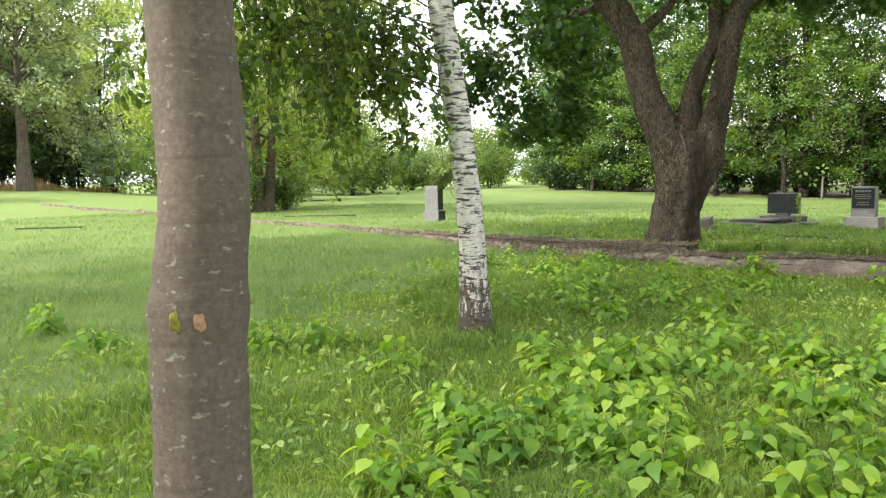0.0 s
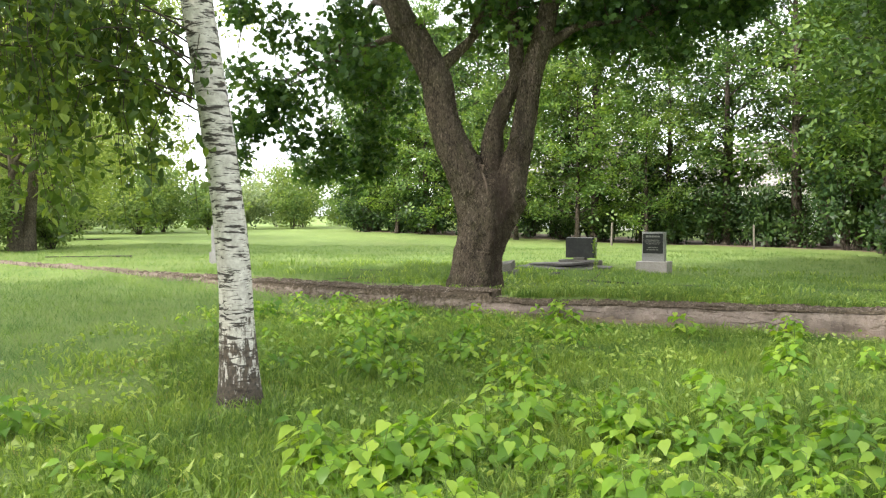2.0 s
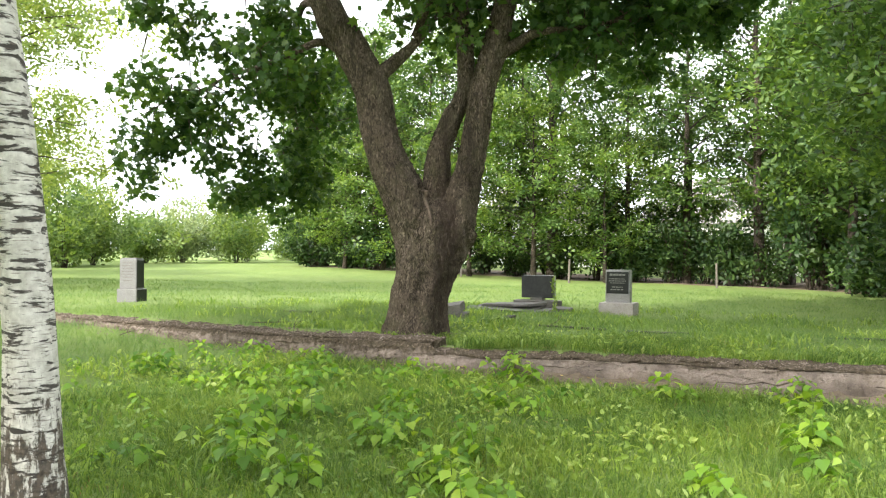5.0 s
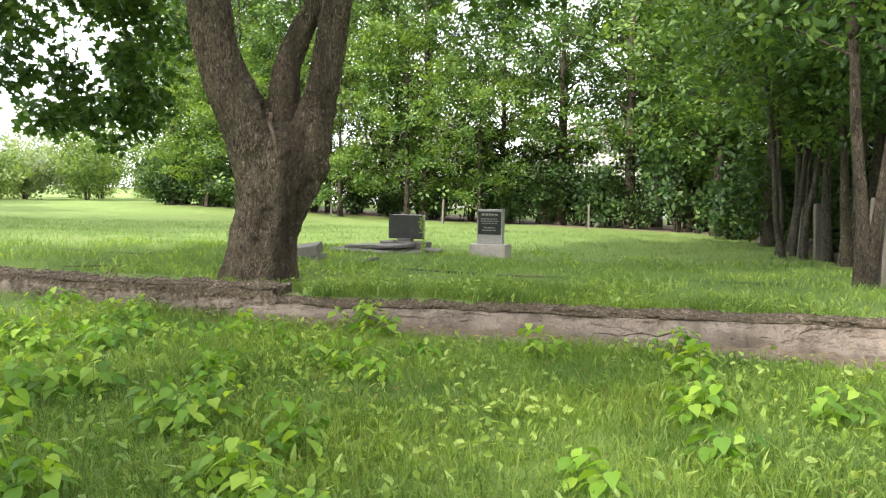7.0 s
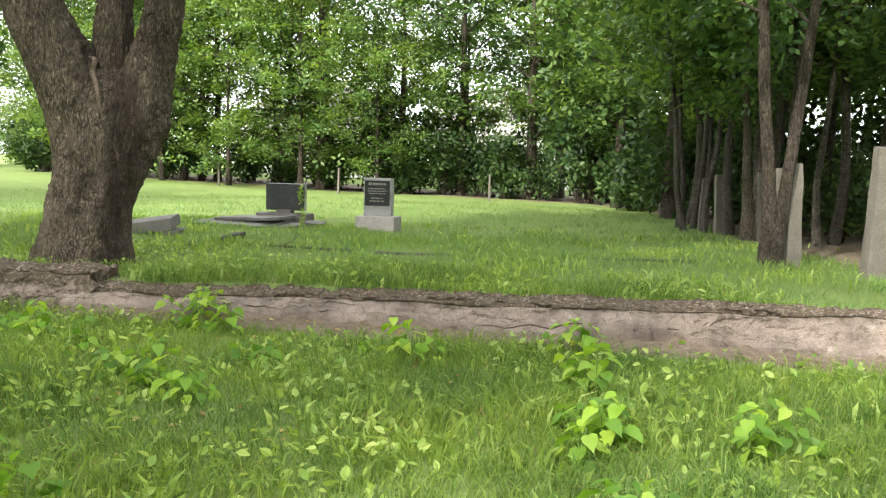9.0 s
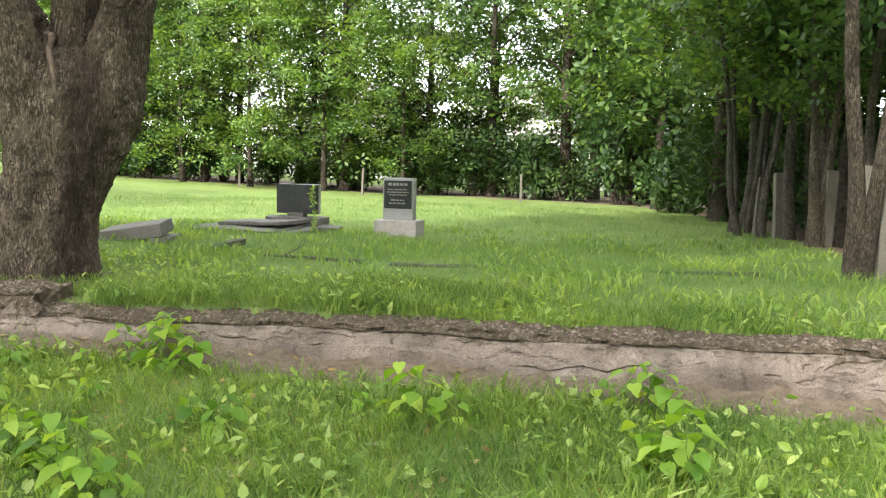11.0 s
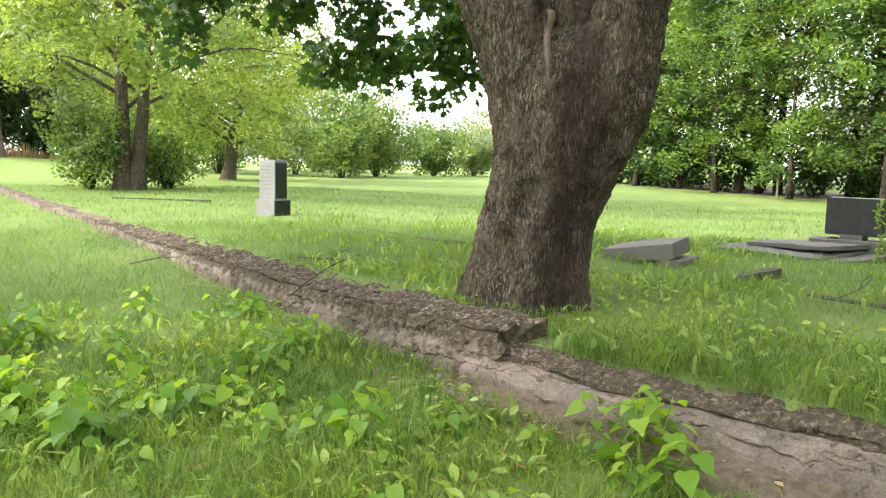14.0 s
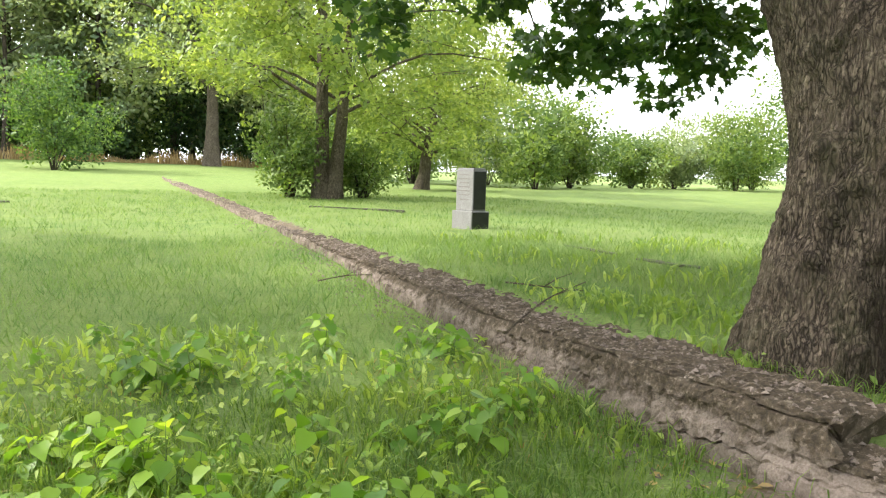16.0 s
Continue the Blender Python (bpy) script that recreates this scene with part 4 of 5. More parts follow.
v, f_ = scatter(pts, 0.108 * (0.7 + 0.6 * rng.random(len(pts))), "oval", rng, 0.25, 1.0)
piece("crown", v, [f_], BIRCHLEAF, birch, "small dark hanging birch leaves")

# the young tree beside the start of the way
tx, ty = 0.83, 2.53
young = anchor("young_tree", pose(tx, ty, land1(tx, ty) - 0.1), "smooth brown trunk of a young tree in weeds", "tree")
tz = land1(tx, ty) - 0.1
spine = np.array([(0.80, 2.54, tz), (0.805, 2.535, 0.3), (0.815, 2.53, 0.75), (0.82, 2.53, 1.05), (0.845, 2.515, 1.33), (0.838, 2.52, 1.58), (0.83, 2.525, 1.8), (0.82, 2.53, 2.6), (0.85, 2.5, 4.5), (0.8, 2.6, 6.5), (0.8, 2.6, 8.0)]) - np.array([tx, ty, tz])
fine = curve(spine, 8)
rad = np.interp(np.linspace(0, 10, len(fine)), np.arange(11), [0.15, 0.115, 0.108, 0.108, 0.101, 0.098, 0.096, 0.09, 0.07, 0.035, 0.01])
v, q, t = tube(fine, rad, 40, 0.05, 21, 0.03)
for k in range(len(v)):
    zz = v[k, 2] + tz
    bulge = 0.010 * math.exp(-((zz - 1.07) / 0.035) ** 2) * (1 + noise.noise(Vector(v[k]) * 12)) + 0.004 * noise.noise(Vector(v[k]) * 25)
    c = np.array([np.interp(v[k, 2], fine[:, 2], fine[:, 0]), np.interp(v[k, 2], fine[:, 2], fine[:, 1])])
    d = v[k, :2] - c
    v[k, :2] += d / (np.linalg.norm(d) + 1e-6) * bulge
piece("trunk", v, [q, t], YOUNGBARK, young, "", True)
for name, (ax, az_), r, mat, lab in (("branch_scar", (0.004, 1.055), 0.013, CUTWOOD, "pale pink broken bark"), ("lichen_patch", (-0.045, 1.06), 0.014, LICHEN, "yellow lichen")):
    back_way = np.array([-0.19, -0.98])
    side = np.array([0.98, -0.19])
    c = np.array([0.82, 2.53]) + side * ax + back_way * math.sqrt(max(0.0, 0.1115 ** 2 - ax * ax))
    bm = bmesh.new()
    bmesh.ops.create_icosphere(bm, subdivisions=3, radius=r)
    for vv in bm.verts:
        vv.co *= 1 + 0.9 * noise.noise(vv.co * 110)
        vv.co.z *= 1.5
        vv.co = Vector((vv.co.x, vv.co.y * 0.22, vv.co.z)) + Vector((c[0] - tx, c[1] - ty, az_ - tz))
    part(name, bm, mat, young, lab, True)
rng = np.random.default_rng(23)
tw, tips = [], []
for k in range(22):
    z0 = 3.3 + 4.2 * k / 22
    at = np.array([np.interp(z0, spine[:, 2], spine[:, c]) for c in range(3)])
    az = 2.4 * k
    end = at + np.array([math.cos(az) * 1.0, math.sin(az) * 1.0, 0.5]) * (3.0 - 0.06 * k)
    tw.append(tube(curve([at, (at + end) / 2 + np.array([0, 0, 0.2]), end], 3), np.linspace(0.03, 0.008, 7), 5))
    tips += [at + (end - at) * s_ for s_ in (0.4, 0.6, 0.8, 1.0)]
v, f_ = join(tw)
piece("branch", v, f_, YOUNGBARK, young, "", True)
pts = spray(tips, 6500, 0.7, rng)
v, f_ = scatter(pts, 0.13 * (0.7 + 0.6 * rng.random(len(pts))), "oval", rng, 0.4, 0.4)
piece("crown", v, [f_], BIRCHLEAF, young)

# meadow trees to the north
make_tree("ash_tree", "twin-trunked ash with bright yellow-green foliage on the meadow", "tree", 9.43, 31.6, 11.5, 0.24, 2.4, 5.2, LIMELEAF, "sprig", 0.27, 13000, ASHBARK, 31,
          stems=((-0.55, 0.2, 1.0), (0.55, 0.0, 0.92)), limbs=46, clump=0.85, flat=0.45, lean=(0.3, 0), squash=0.5)
make_tree("apple_tree", "spreading old fruit tree with reddish bare twigs", "tree", 13.5, 42.0, 6.5, 0.30, 1.5, 3.6, LIMELEAF, "sprig", 0.30, 5500, ASHBARK, 33, limbs=26, clump=0.75, lean=(0.8, 0))
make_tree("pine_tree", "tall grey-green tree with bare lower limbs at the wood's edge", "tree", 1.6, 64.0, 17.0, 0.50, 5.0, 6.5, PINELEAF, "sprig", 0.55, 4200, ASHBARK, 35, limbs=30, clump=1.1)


def make_shrub(name, label, x, y, h, r, leaf, size, count, seed, group=""):
    rng = np.random.default_rng(seed)
    base = anchor(name, pose(x, y, land1(x, y) - 0.05), label, "shrub", group)
    tw, tips = [], []
    for k in range(13):
        a = 2.4 * k + rng.random()
        lean_ = 0.25 + 0.75 * rng.random()
        end = np.array([math.cos(a) * r * lean_, math.sin(a) * r * lean_, h * (1.05 - 0.55 * lean_ ** 2)])
        tw.append(tube(curve([np.array([0.1 * math.cos(a), 0.1 * math.sin(a), 0]), end * np.array([0.35, 0.35, 0.55]), end], 3), np.linspace(0.03, 0.006, 7), 4))
        tips += [end * s_ for s_ in (0.35, 0.55, 0.75, 0.95)]
    v, f_ = join(tw)
    piece("stem", v, f_, WOODBARK, base, "", True)
    pts = spray(tips, count, 0.42 * max(h, r) * 0.62, rng, 0.85)
    pts = pts[pts[:, 2] > 0.03]
    v, f_ = scatter(pts, size * (0.6 + 0.7 * rng.random(len(pts))), "sprig", rng, 0.35)
    piece("foliage", v, [f_], leaf, base)
    return base


make_shrub("shrub", "leafy green bush at the foot of the ash", 8.3, 31.9, 2.6, 1.4, MEADOWLEAF, 0.24, 1100, 41)
make_shrub("shrub", "leafy green bush at the foot of the ash", 10.5, 32.2, 1.7, 1.1, MEADOWLEAF, 0.24, 500, 42)
make_shrub("shrub", "pale green round bush on the meadow", -4.6, 51.5, 5.2, 3.0, WOODLEAF, 0.34, 1900, 43)
for k, (sx_, sy_, h_, r_) in enumerate(((20.5, 49, 5.2, 3.0), (17.5, 52, 6.2, 3.4), (23.5, 52.5, 4.6, 3.0), (14.5, 55, 7.0, 3.8), (19.5, 57, 7.5, 4.2), (10.5, 60, 7.0, 4.5), (29.5, 58, 3.4, 3.0), (33.5, 60, 3.8, 3.2), (37.0, 58, 5.0, 3.2), (40.5, 62, 6.0, 4.0), (26.5, 66, 3.0, 3.4), (44, 57, 7.0, 4.0))):
    make_shrub("shrub", "broad leafy green bush at the meadow's end", sx_, sy_, h_, r_, (MEADOWLEAF, PINELEAF, MEADOWLEAF)[k % 3], 0.44, 1150, 50 + k, "bushes at the meadow's end")

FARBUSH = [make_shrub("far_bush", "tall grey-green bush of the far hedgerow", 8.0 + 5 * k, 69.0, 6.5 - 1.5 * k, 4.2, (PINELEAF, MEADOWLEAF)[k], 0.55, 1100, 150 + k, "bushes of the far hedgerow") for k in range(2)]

# ---- the wood along the eastern and northern edge ----
KINDS = []
for k in range(5):
    KINDS.append(make_tree("woodland_tree", "slender dark-trunked broadleaf tree", "tree", 40 + 3.3 * k, 14 + 1.9 * k, 12.5 + 1.2 * k, 0.17 + 0.02 * k, 2.3 + 0.5 * (k % 3), 2.5 + 0.2 * k, WOODLEAF, "sprig", 0.40, 1800, WOODBARK, 70 + k,
                           limbs=26, clump=0.72, group="trees of the eastern wood", flat=0.62, squash=0.42, foot=1.15))
GROVEKINDS = [make_tree("grove_tree", "thin grey-barked tree of a dark grove by the old fence", "tree", 30 + 2.5 * k, 2 - 2 * k, 11.0 + k, 0.11 - 0.012 * k, 3.0 + 0.4 * k, 2.3, WOODLEAF, "sprig", 0.36, 1250, GROVEBARK, 270 + k,
                        stems=(((0, 0, 1.0),), ((-0.9, 0.4, 1.0), (0.9, -0.5, 0.9)), ((-0.8, 0.6, 0.95), (0.9, 0.2, 1.0), (0.1, -1.0, 0.85)))[k], limbs=24, clump=0.75, group="trees of the grove by the fence", flat=0.6, squash=0.45, gap=0.30, foot=1.2, bend=0.8) for k in range(3)]
# airy trees for added shade only, planted out of view
SHADEKINDS = [make_tree("tall_tree", "unseen tall airy broadleaf tree added to shade the way", "tree", -9 + 3.5 * k, -6 - 2 * k, 15.0, 0.22, 3.5, 3.6, WOODLEAF, "sprig", 0.36, 1150, WOODBARK, 180 + k, limbs=24, clump=0.9, group="trees behind the way") for k in range(2)]
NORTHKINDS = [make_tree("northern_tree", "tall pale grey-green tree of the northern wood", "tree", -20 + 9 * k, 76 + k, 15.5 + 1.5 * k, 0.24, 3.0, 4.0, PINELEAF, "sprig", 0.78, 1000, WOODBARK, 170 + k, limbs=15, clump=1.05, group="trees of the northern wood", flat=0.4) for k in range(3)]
EDGE = np.array([(37.0, 49), (35.0, 43), (35, 37), (37.5, 30), (38.2, 24), (38.6, 18), (37.5, 13), (33.4, 10.0), (29.5, 8.6)], float)
rng = np.random.default_rng(77)


def along(line, step):
    seg = np.hypot(*np.diff(line, axis=0).T)
    d = np.concatenate(([0], np.cumsum(seg)))
    s_ = np.arange(0.3, d[-1], step)
    return np.stack((np.interp(s_, d, line[:, 0]), np.interp(s_, d, line[:, 1])), -1)


def plant(kinds, x, y, scale=1.0):
    ob = copy_thing(kinds[rng.integers(len(kinds))], pose(x, y, land1(x, y) - 0.12, 0, 0, rng.random() * 360))
    ob.scale = (scale, scale, scale * (0.9 + 0.25 * rng.random()))
    return ob


for shift, step in ((0.6, 3.2), (4.6, 3.8)):
    for x, y in along(EDGE + np.array([shift, -shift * 0.12]), step):
        plant(KINDS, x + rng.normal() * 0.6, y + rng.normal() * 0.6, 0.85 + 0.3 * rng.random())
# edge trees whose lit look comes from the brighter leaf colour
EDGEKINDS = [make_tree("edge_tree", "leafy tree at the wood's edge, sunlight put into its yellow-green leaf colour", "tree", 34.2 + 1.4 * k, 35.0 - 7.5 * k, 8.5 + 1.5 * k, 0.13, 1.0, 3.0, SUNLITLEAF, "sprig", 0.36, 2100, WOODBARK, 370 + k, limbs=30, clump=0.7, group="bright trees of the wood's edge", flat=0.65, squash=0.38) for k in range(2)]
for x, y, s_ in ((34.2, 41.0, 0.95), (34.6, 31.0, 0.9), (36.6, 23.8, 0.8), (36.0, 46.5, 1.0)):
    plant(EDGEKINDS, x, y, s_)
# trees along the old fence
for x, y, s_ in ((28.2, 8.3, 1.0), (27.0, 8.1, 0.95), (26.0, 7.75, 0.9), (25.3, 6.9, 0.95), (26.6, 6.4, 0.95), (24.6, 6.0, 1.0), (24.2, 4.4, 1.0), (23.0, 5.2, 0.9), (22.0, 3.4, 0.95), (28.5, 5.0, 1.0), (20.2, 1.8, 1.0), (31, 6.5, 1.0), (25.0, 1.0, 1.0), (17.0, 0.2, 0.9), (21, -1.5, 1.0), (29.6, 7.4, 1.05), (27.4, 3.2, 1.0), (23.4, 2.2, 1.0), (33.0, 4.2, 1.0), (35.0, 7.5, 1.1), (30.5, 0.8, 1.0)):
    plant(GROVEKINDS, x, y, s_)
HEDGE = [make_shrub("undergrowth_bush", "dark green undergrowth bush at the wood's edge", 39.5, 20.0 + 2 * k, 2.4 + 0.5 * k, 1.7, SHRUBLEAF, 0.40, 360, 90 + k, "undergrowth of the wood") for k in range(3)]
for shift, step in ((0.2, 2.2), (3.4, 3.8)):
    for x, y in along(EDGE + np.array([shift, 0]), step):
        plant(HEDGE, x + rng.normal() * 0.4, y + rng.normal() * 0.4, 0.8 + 0.5 * rng.random())
for x, y, s_ in ((27.5, 6.6, 0.9), (24.8, 4.6, 0.6), (30, 7.0, 1.0), (22.5, 3.6, 0.5), (26, 3.5, 0.9), (23, 0.5, 1.0), (29, 3, 1.1), (19.5, -1, 0.8), (32.5, 5.6, 1.3), (34.5, 8.4, 1.4), (31.5, 2.0, 1.3), (27.0, 0.4, 1.2), (36.0, 5.0, 1.4)):
    plant(HEDGE, x, y, s_)
NORTHEDGE = np.array([(-60, 66), (-30, 70), (-12, 72), (2, 74), (9, 76)], float)
for shift, step in ((0, 4.6), (6, 5.5)):
    for x, y in along(NORTHEDGE + np.array([0, shift]), step):
        plant(NORTHKINDS, x + rng.normal(), y + rng.normal(), 1.0 + 0.3 * rng.random())
for x, y in along(NORTHEDGE + np.array([0, -0.5]), 3.0):
    plant(HEDGE, x + rng.normal() * 0.5, y + rng.normal() * 0.5, 1.5 + 0.6 * rng.random())

for k in range(9):
    plant(FARBUSH, 17.0 + 4.2 * k + rng.normal() * 0.6, 70.0 + rng.normal() - 0.15 * k, 0.45 + 0.45 * rng.random())
for k in range(10):
    plant(FARBUSH, -42.0 + 5.2 * k + rng.normal() * 0.8, 74.5 + rng.normal() + 0.1 * k, 0.9 + 0.3 * rng.random())

# unseen trees added behind the way, to the south and west, to shade it
for x, y, s_ in ((-8.0, -1.0, 1.25), (-8.5, 3.5, 1.3), (-8.5, 12.5, 1.5), (-6.5, 15.5, 1.5), (-8.5, 18.5, 1.5), (0.5, -3.5, 0.9), (6.0, -4.5, 1.0), (11.5, -4.0, 1.0), (-3.0, -5.0, 1.0)):
    plant(SHADEKINDS, x, y, s_)

# the forked tree and sapling beside the fence posts
make_tree("fence_tree", "forked dark-barked tree leaning beside a concrete post", "tree", 18.82, 5.42, 11.5, 0.10, 3.4, 3.2, WOODLEAF, "sprig", 0.30, 2600, WOODBARK, 61, stems=((-0.5, 1.0, 1.0), (0.6, -1.0, 0.95)), limbs=26, clump=0.75, gap=0.03)
make_tree("sapling", "thin forked sapling by the old fence", "tree", 23.85, 6.3, 6.5, 0.11, 2.6, 1.8, WOODLEAF, "sprig", 0.28, 900, ASHBARK, 62, stems=((-1.2, 0.8, 1.0), (1.0, -0.7, 0.9)), limbs=12, clump=0.6, gap=0.04)

# ---- concrete fence posts ----
for k, (x, y, h, w, turn) in enumerate(((17.27, 4.1, 1.66, 0.24, -62), (19.03, 5.12, 1.55, 0.22, -60), (20.9, 5.55, 1.5, 0.2, -62), (23.95, 6.15, 1.45, 0.2, -66), (25.62, 7.16, 1.4, 0.2, -60), (26.6, 7.75, 1.3, 0.18, -60))):
    post = anchor("fence_post", pose(x, y, land1(x, y) - 0.25, (2, -2, 1)[k % 3], (1, -1.5, 2)[k % 3], turn), "weathered concrete fence post with a chipped top in grass", "post", "old fence posts")
    part("shaft", block(w, w * 0.8, h + 0.25, (0, 0, 0), 0.02, 0.02, k, 5), POSTSTONE, post)
for k, (x, y, h) in enumerate(((34.6, 24.6, 1.15), (36.0, 17.9, 1.1), (33.4, 30.5, 1.1))):
    post = anchor("boundary_post", pose(x, y, land1(x, y) - 0.1, 0, (3, -4, 2)[k % 3], 20 * k), "thin pale boundary post before the undergrowth", "post", "boundary posts")
    part("shaft", block(0.085, 0.085, h + 0.1, (0, 0, 0), 0.01, 0.01, k, 2), POSTSTONE, post)

# ---- graves ----
def grave_frame(x, y, z, az):
    """Local -y is the front, facing the compass bearing az."""
    return pose(x, y, z, 0, 0, 180 - az)


def bars(parent, z_list, widths, y, mat, h=0.02):
    """Unreadable writing: each line a row of short word bars."""
    rg = np.random.default_rng(int(1000 * widths[0]) + len(z_list))
    for z, w in zip(z_list, widths):
        bm = bmesh.new()
        x = -w / 2
        while x < w / 2 - 0.02:
            word = min(0.025 + 0.06 * rg.random(), w / 2 - x)
            made = bmesh.ops.create_cube(bm, size=1)["verts"]
            bmesh.ops.scale(bm, vec=(word, 0.003, h * (0.75 + 0.25 * rg.random())), verts=made)
            bmesh.ops.translate(bm, vec=(x + word / 2, y, z), verts=made)
            x += word + 0.010 + 0.008 * rg.random()
        part("inscription_line", bm, mat, parent)


# pillar stone by the meadow
g1z = land1(11.9, 21.8)
pillar = anchor("pillar_gravestone", grave_frame(11.92, 21.85, g1z - 0.08, 242), "upright grey granite gravestone on a plinth in long grass", "gravestone")
plinth = part("plinth", block(0.56, 0.40, 0.40, (0, 0, 0), 0.015, 0.006, 1, 3), DARKGRANITE, pillar)
shaft = part("shaft", block(0.47, 0.30, 0.72, (0, 0, 0.40), 0.012, 0.005, 2, 3), DARKGRANITE, pillar)
# thin black sheets give shaft and plinth a painted shaded side
part("side_panel", block(0.012, 0.26, 0.66, (0.241, 0, 0.43), 0.002), BLACKSTONE, pillar, "black sheet for the shaded side face")
part("plinth_side", block(0.012, 0.36, 0.33, (0.286, 0, 0.05), 0.002), BLACKSTONE, pillar, "black sheet for the shaded side face")
part("cap", block(0.44, 0.27, 0.03, (0, 0, 1.12), 0.01), DARKGRANITE, pillar)
bars(shaft, [1.03, 0.96, 0.89, 0.82, 0.75, 0.68, 0.6], [0.30, 0.36, 0.26, 0.34, 0.38, 0.30, 0.24], -0.152, SLABSTONE, 0.022)

# upright stone with a black plate on a broad pinkish plinth
g3z = land1(20.1, 13.2)
plate = anchor("plate_gravestone", grave_frame(20.22, 13.28, g3z - 0.05, 253), "grey gravestone with black inscription plate on a broad pinkish plinth", "gravestone")
part("plinth", block(0.84, 0.62, 0.37, (0, 0, 0), 0.015, 0.006, 3, 3), PINKSTONE, plate, "broad pinkish plinth")
part("headstone", block(0.60, 0.24, 0.80, (0, 0, 0.37), 0.014, 0.005, 4, 3), GREYSTONE, plate)
panel = part("inscription_plate", block(0.54, 0.03, 0.53, (0, -0.128, 0.59), 0.004), BLACKSTONE, plate, "black polished plate with pale writing")
bars(panel, [1.05], [0.38], -0.1445, LETTER, 0.055)
bars(panel, [0.95, 0.90, 0.85], [0.40, 0.42, 0.36], -0.1445, LETTER, 0.022)
bars(panel, [0.75, 0.69], [0.26, 0.34], -0.1445, LETTER, 0.026)

# black slab stone on stepped, sunken layers
g2z = land1(19.4, 14.9)
black = anchor("slab_gravestone", grave_frame(18.75, 15.05, g2z, 255), "black polished headstone on a stepped, sunken grave of grey slabs", "gravestone")
rng = np.random.default_rng(3)
for k, (w, d, h, ax, ay, az_, tilt) in enumerate(((2.05, 2.2, 0.13, -0.38, 0.0, -0.05, (1.2, -1.4)), (1.62, 1.5, 0.075, -0.46, -0.22, 0.085, (1.6, 0.8)), (1.30, 1.1, 0.07, -0.30, 0.05, 0.17, (-0.8, -1.6)), (1.10, 0.62, 0.20, 0.0, 0.86, 0.08, (0, 0.5)), (0.42, 0.5, 0.13, 0.72, 0.75, 0.0, (3, 5)))):
    bm = block(w, d, h, (0, 0, 0), 0.018, 0.024, k, 6)
    bmesh.ops.transform(bm, matrix=pose(ax, ay, az_, tilt[0], tilt[1], (0, 2, -3, 1, 12)[k]), verts=bm.verts)
    part("grave_slab", bm, SLABSTONE, black)
part("foot", block(0.34, 0.2, 0.10, (0, 0.86, 0.26), 0.01), SLABSTONE, black)
head = part("headstone", block(0.84, 0.14, 0.57, (0, 0.86, 0.345), 0.012), BLACKSTONE, black, "plain black polished headstone")
part("back_block", block(0.86, 0.10, 0.58, (0, 0.98, 0.34), 0.012, 0.004, 2, 2), GREYSTONE, black)

# tilted cover slab near the maple
cover = anchor("cover_slab", pose(15.05, 14.3, land1(15.1, 14.4) - 0.11, 0, 0, 14), "tilted grey grave cover slab lying in the grass", "grave slab")
bm = block(0.62, 0.86, 0.18, (0, 0, 0.07), 0.014, 0.008, 7, 4)
bmesh.ops.transform(bm, matrix=pose(0, 0, 0.08, -9, -4, 20), verts=bm.verts)
part("slab", bm, SLABSTONE, cover)
bm = block(0.78, 0.24, 0.17, (0.06, -0.36, 0.0), 0.015, 0.01, 8, 3)
bmesh.ops.transform(bm, matrix=pose(0, 0, 0, 0, 0, 20), verts=bm.verts)
part("bearer", bm, SLABSTONE, cover)

# sunken kerbs of old graves
for k, (x0, y0, x1, y1, h) in enumerate(((14.95, 12.75, 15.95, 13.2, 0.10), (15.15, 12.0, 15.5, 10.7, 0.04), (15.6, 10.4, 16.35, 8.6, 0.03), (16.6, 8.2, 17.9, 6.4, 0.035), (13.3, 17.6, 13.95, 16.0, 0.035), (12.8, 19.2, 13.2, 18.0, 0.03), (9.0, 27.6, 11.2, 26.4, 0.05), (0.6, 27.5, 2.4, 26.8, 0.06), (14.6, 40.6, 15.3, 40.4, 0.07))):
    L = math.hypot(x1 - x0, y1 - y0)
    kerb = anchor("grave_kerb", pose((x0 + x1) / 2, (y0 + y1) / 2, land1((x0 + x1) / 2, (y0 + y1) / 2) - 0.062, 0, 0, math.degrees(math.atan2(y1 - y0, x1 - x0))), "sunken weathered stone kerb in the grass", "kerb", "grave kerbs")
    part("stone", block(L, 0.13, 0.05 + h, (0, 0, 0), 0.015, 0.015, k, 5), KERBSTONE, kerb)

# crumbs and flakes of concrete, moss litter on and below the wall
rg = np.random.default_rng(61)
ys_ = np.where(rg.random(5200) < 0.3, -1, 11) + np.where(rg.random(5200) < 0.3, 12, 9) * rg.random(5200)
off_ = np.where(rg.random(5200) < 0.62, 0.03 + np.where(ys_ < 11.1, 0.13, 0.40) * rg.random(5200), -0.12 - 0.45 * rg.random(5200) ** 2)
xs_ = np.interp(ys_, WALL_Y, WALL_X) + off_
tree_view = bpy.context.evaluated_depsgraph_get()
spots = []
for x, y in zip(xs_, ys_):
    hit, place, normal, _, _, _ = scene.ray_cast(tree_view, Vector((x, y, 0.45)), Vector((0, 0, -1)), distance=1.2)
    if hit:
        spots.append(tuple(place))
spots = np.array(spots)
v, f_ = scatter(spots, 0.012 + 0.045 * rg.random(len(spots)) ** 2.5, "crumb", rg, 0.8)
tagged(piece("wall_rubble", v, [f_], CONCRETE), "loose crumbs and flakes of concrete on and below the wall", "rubble", "", "stuff")

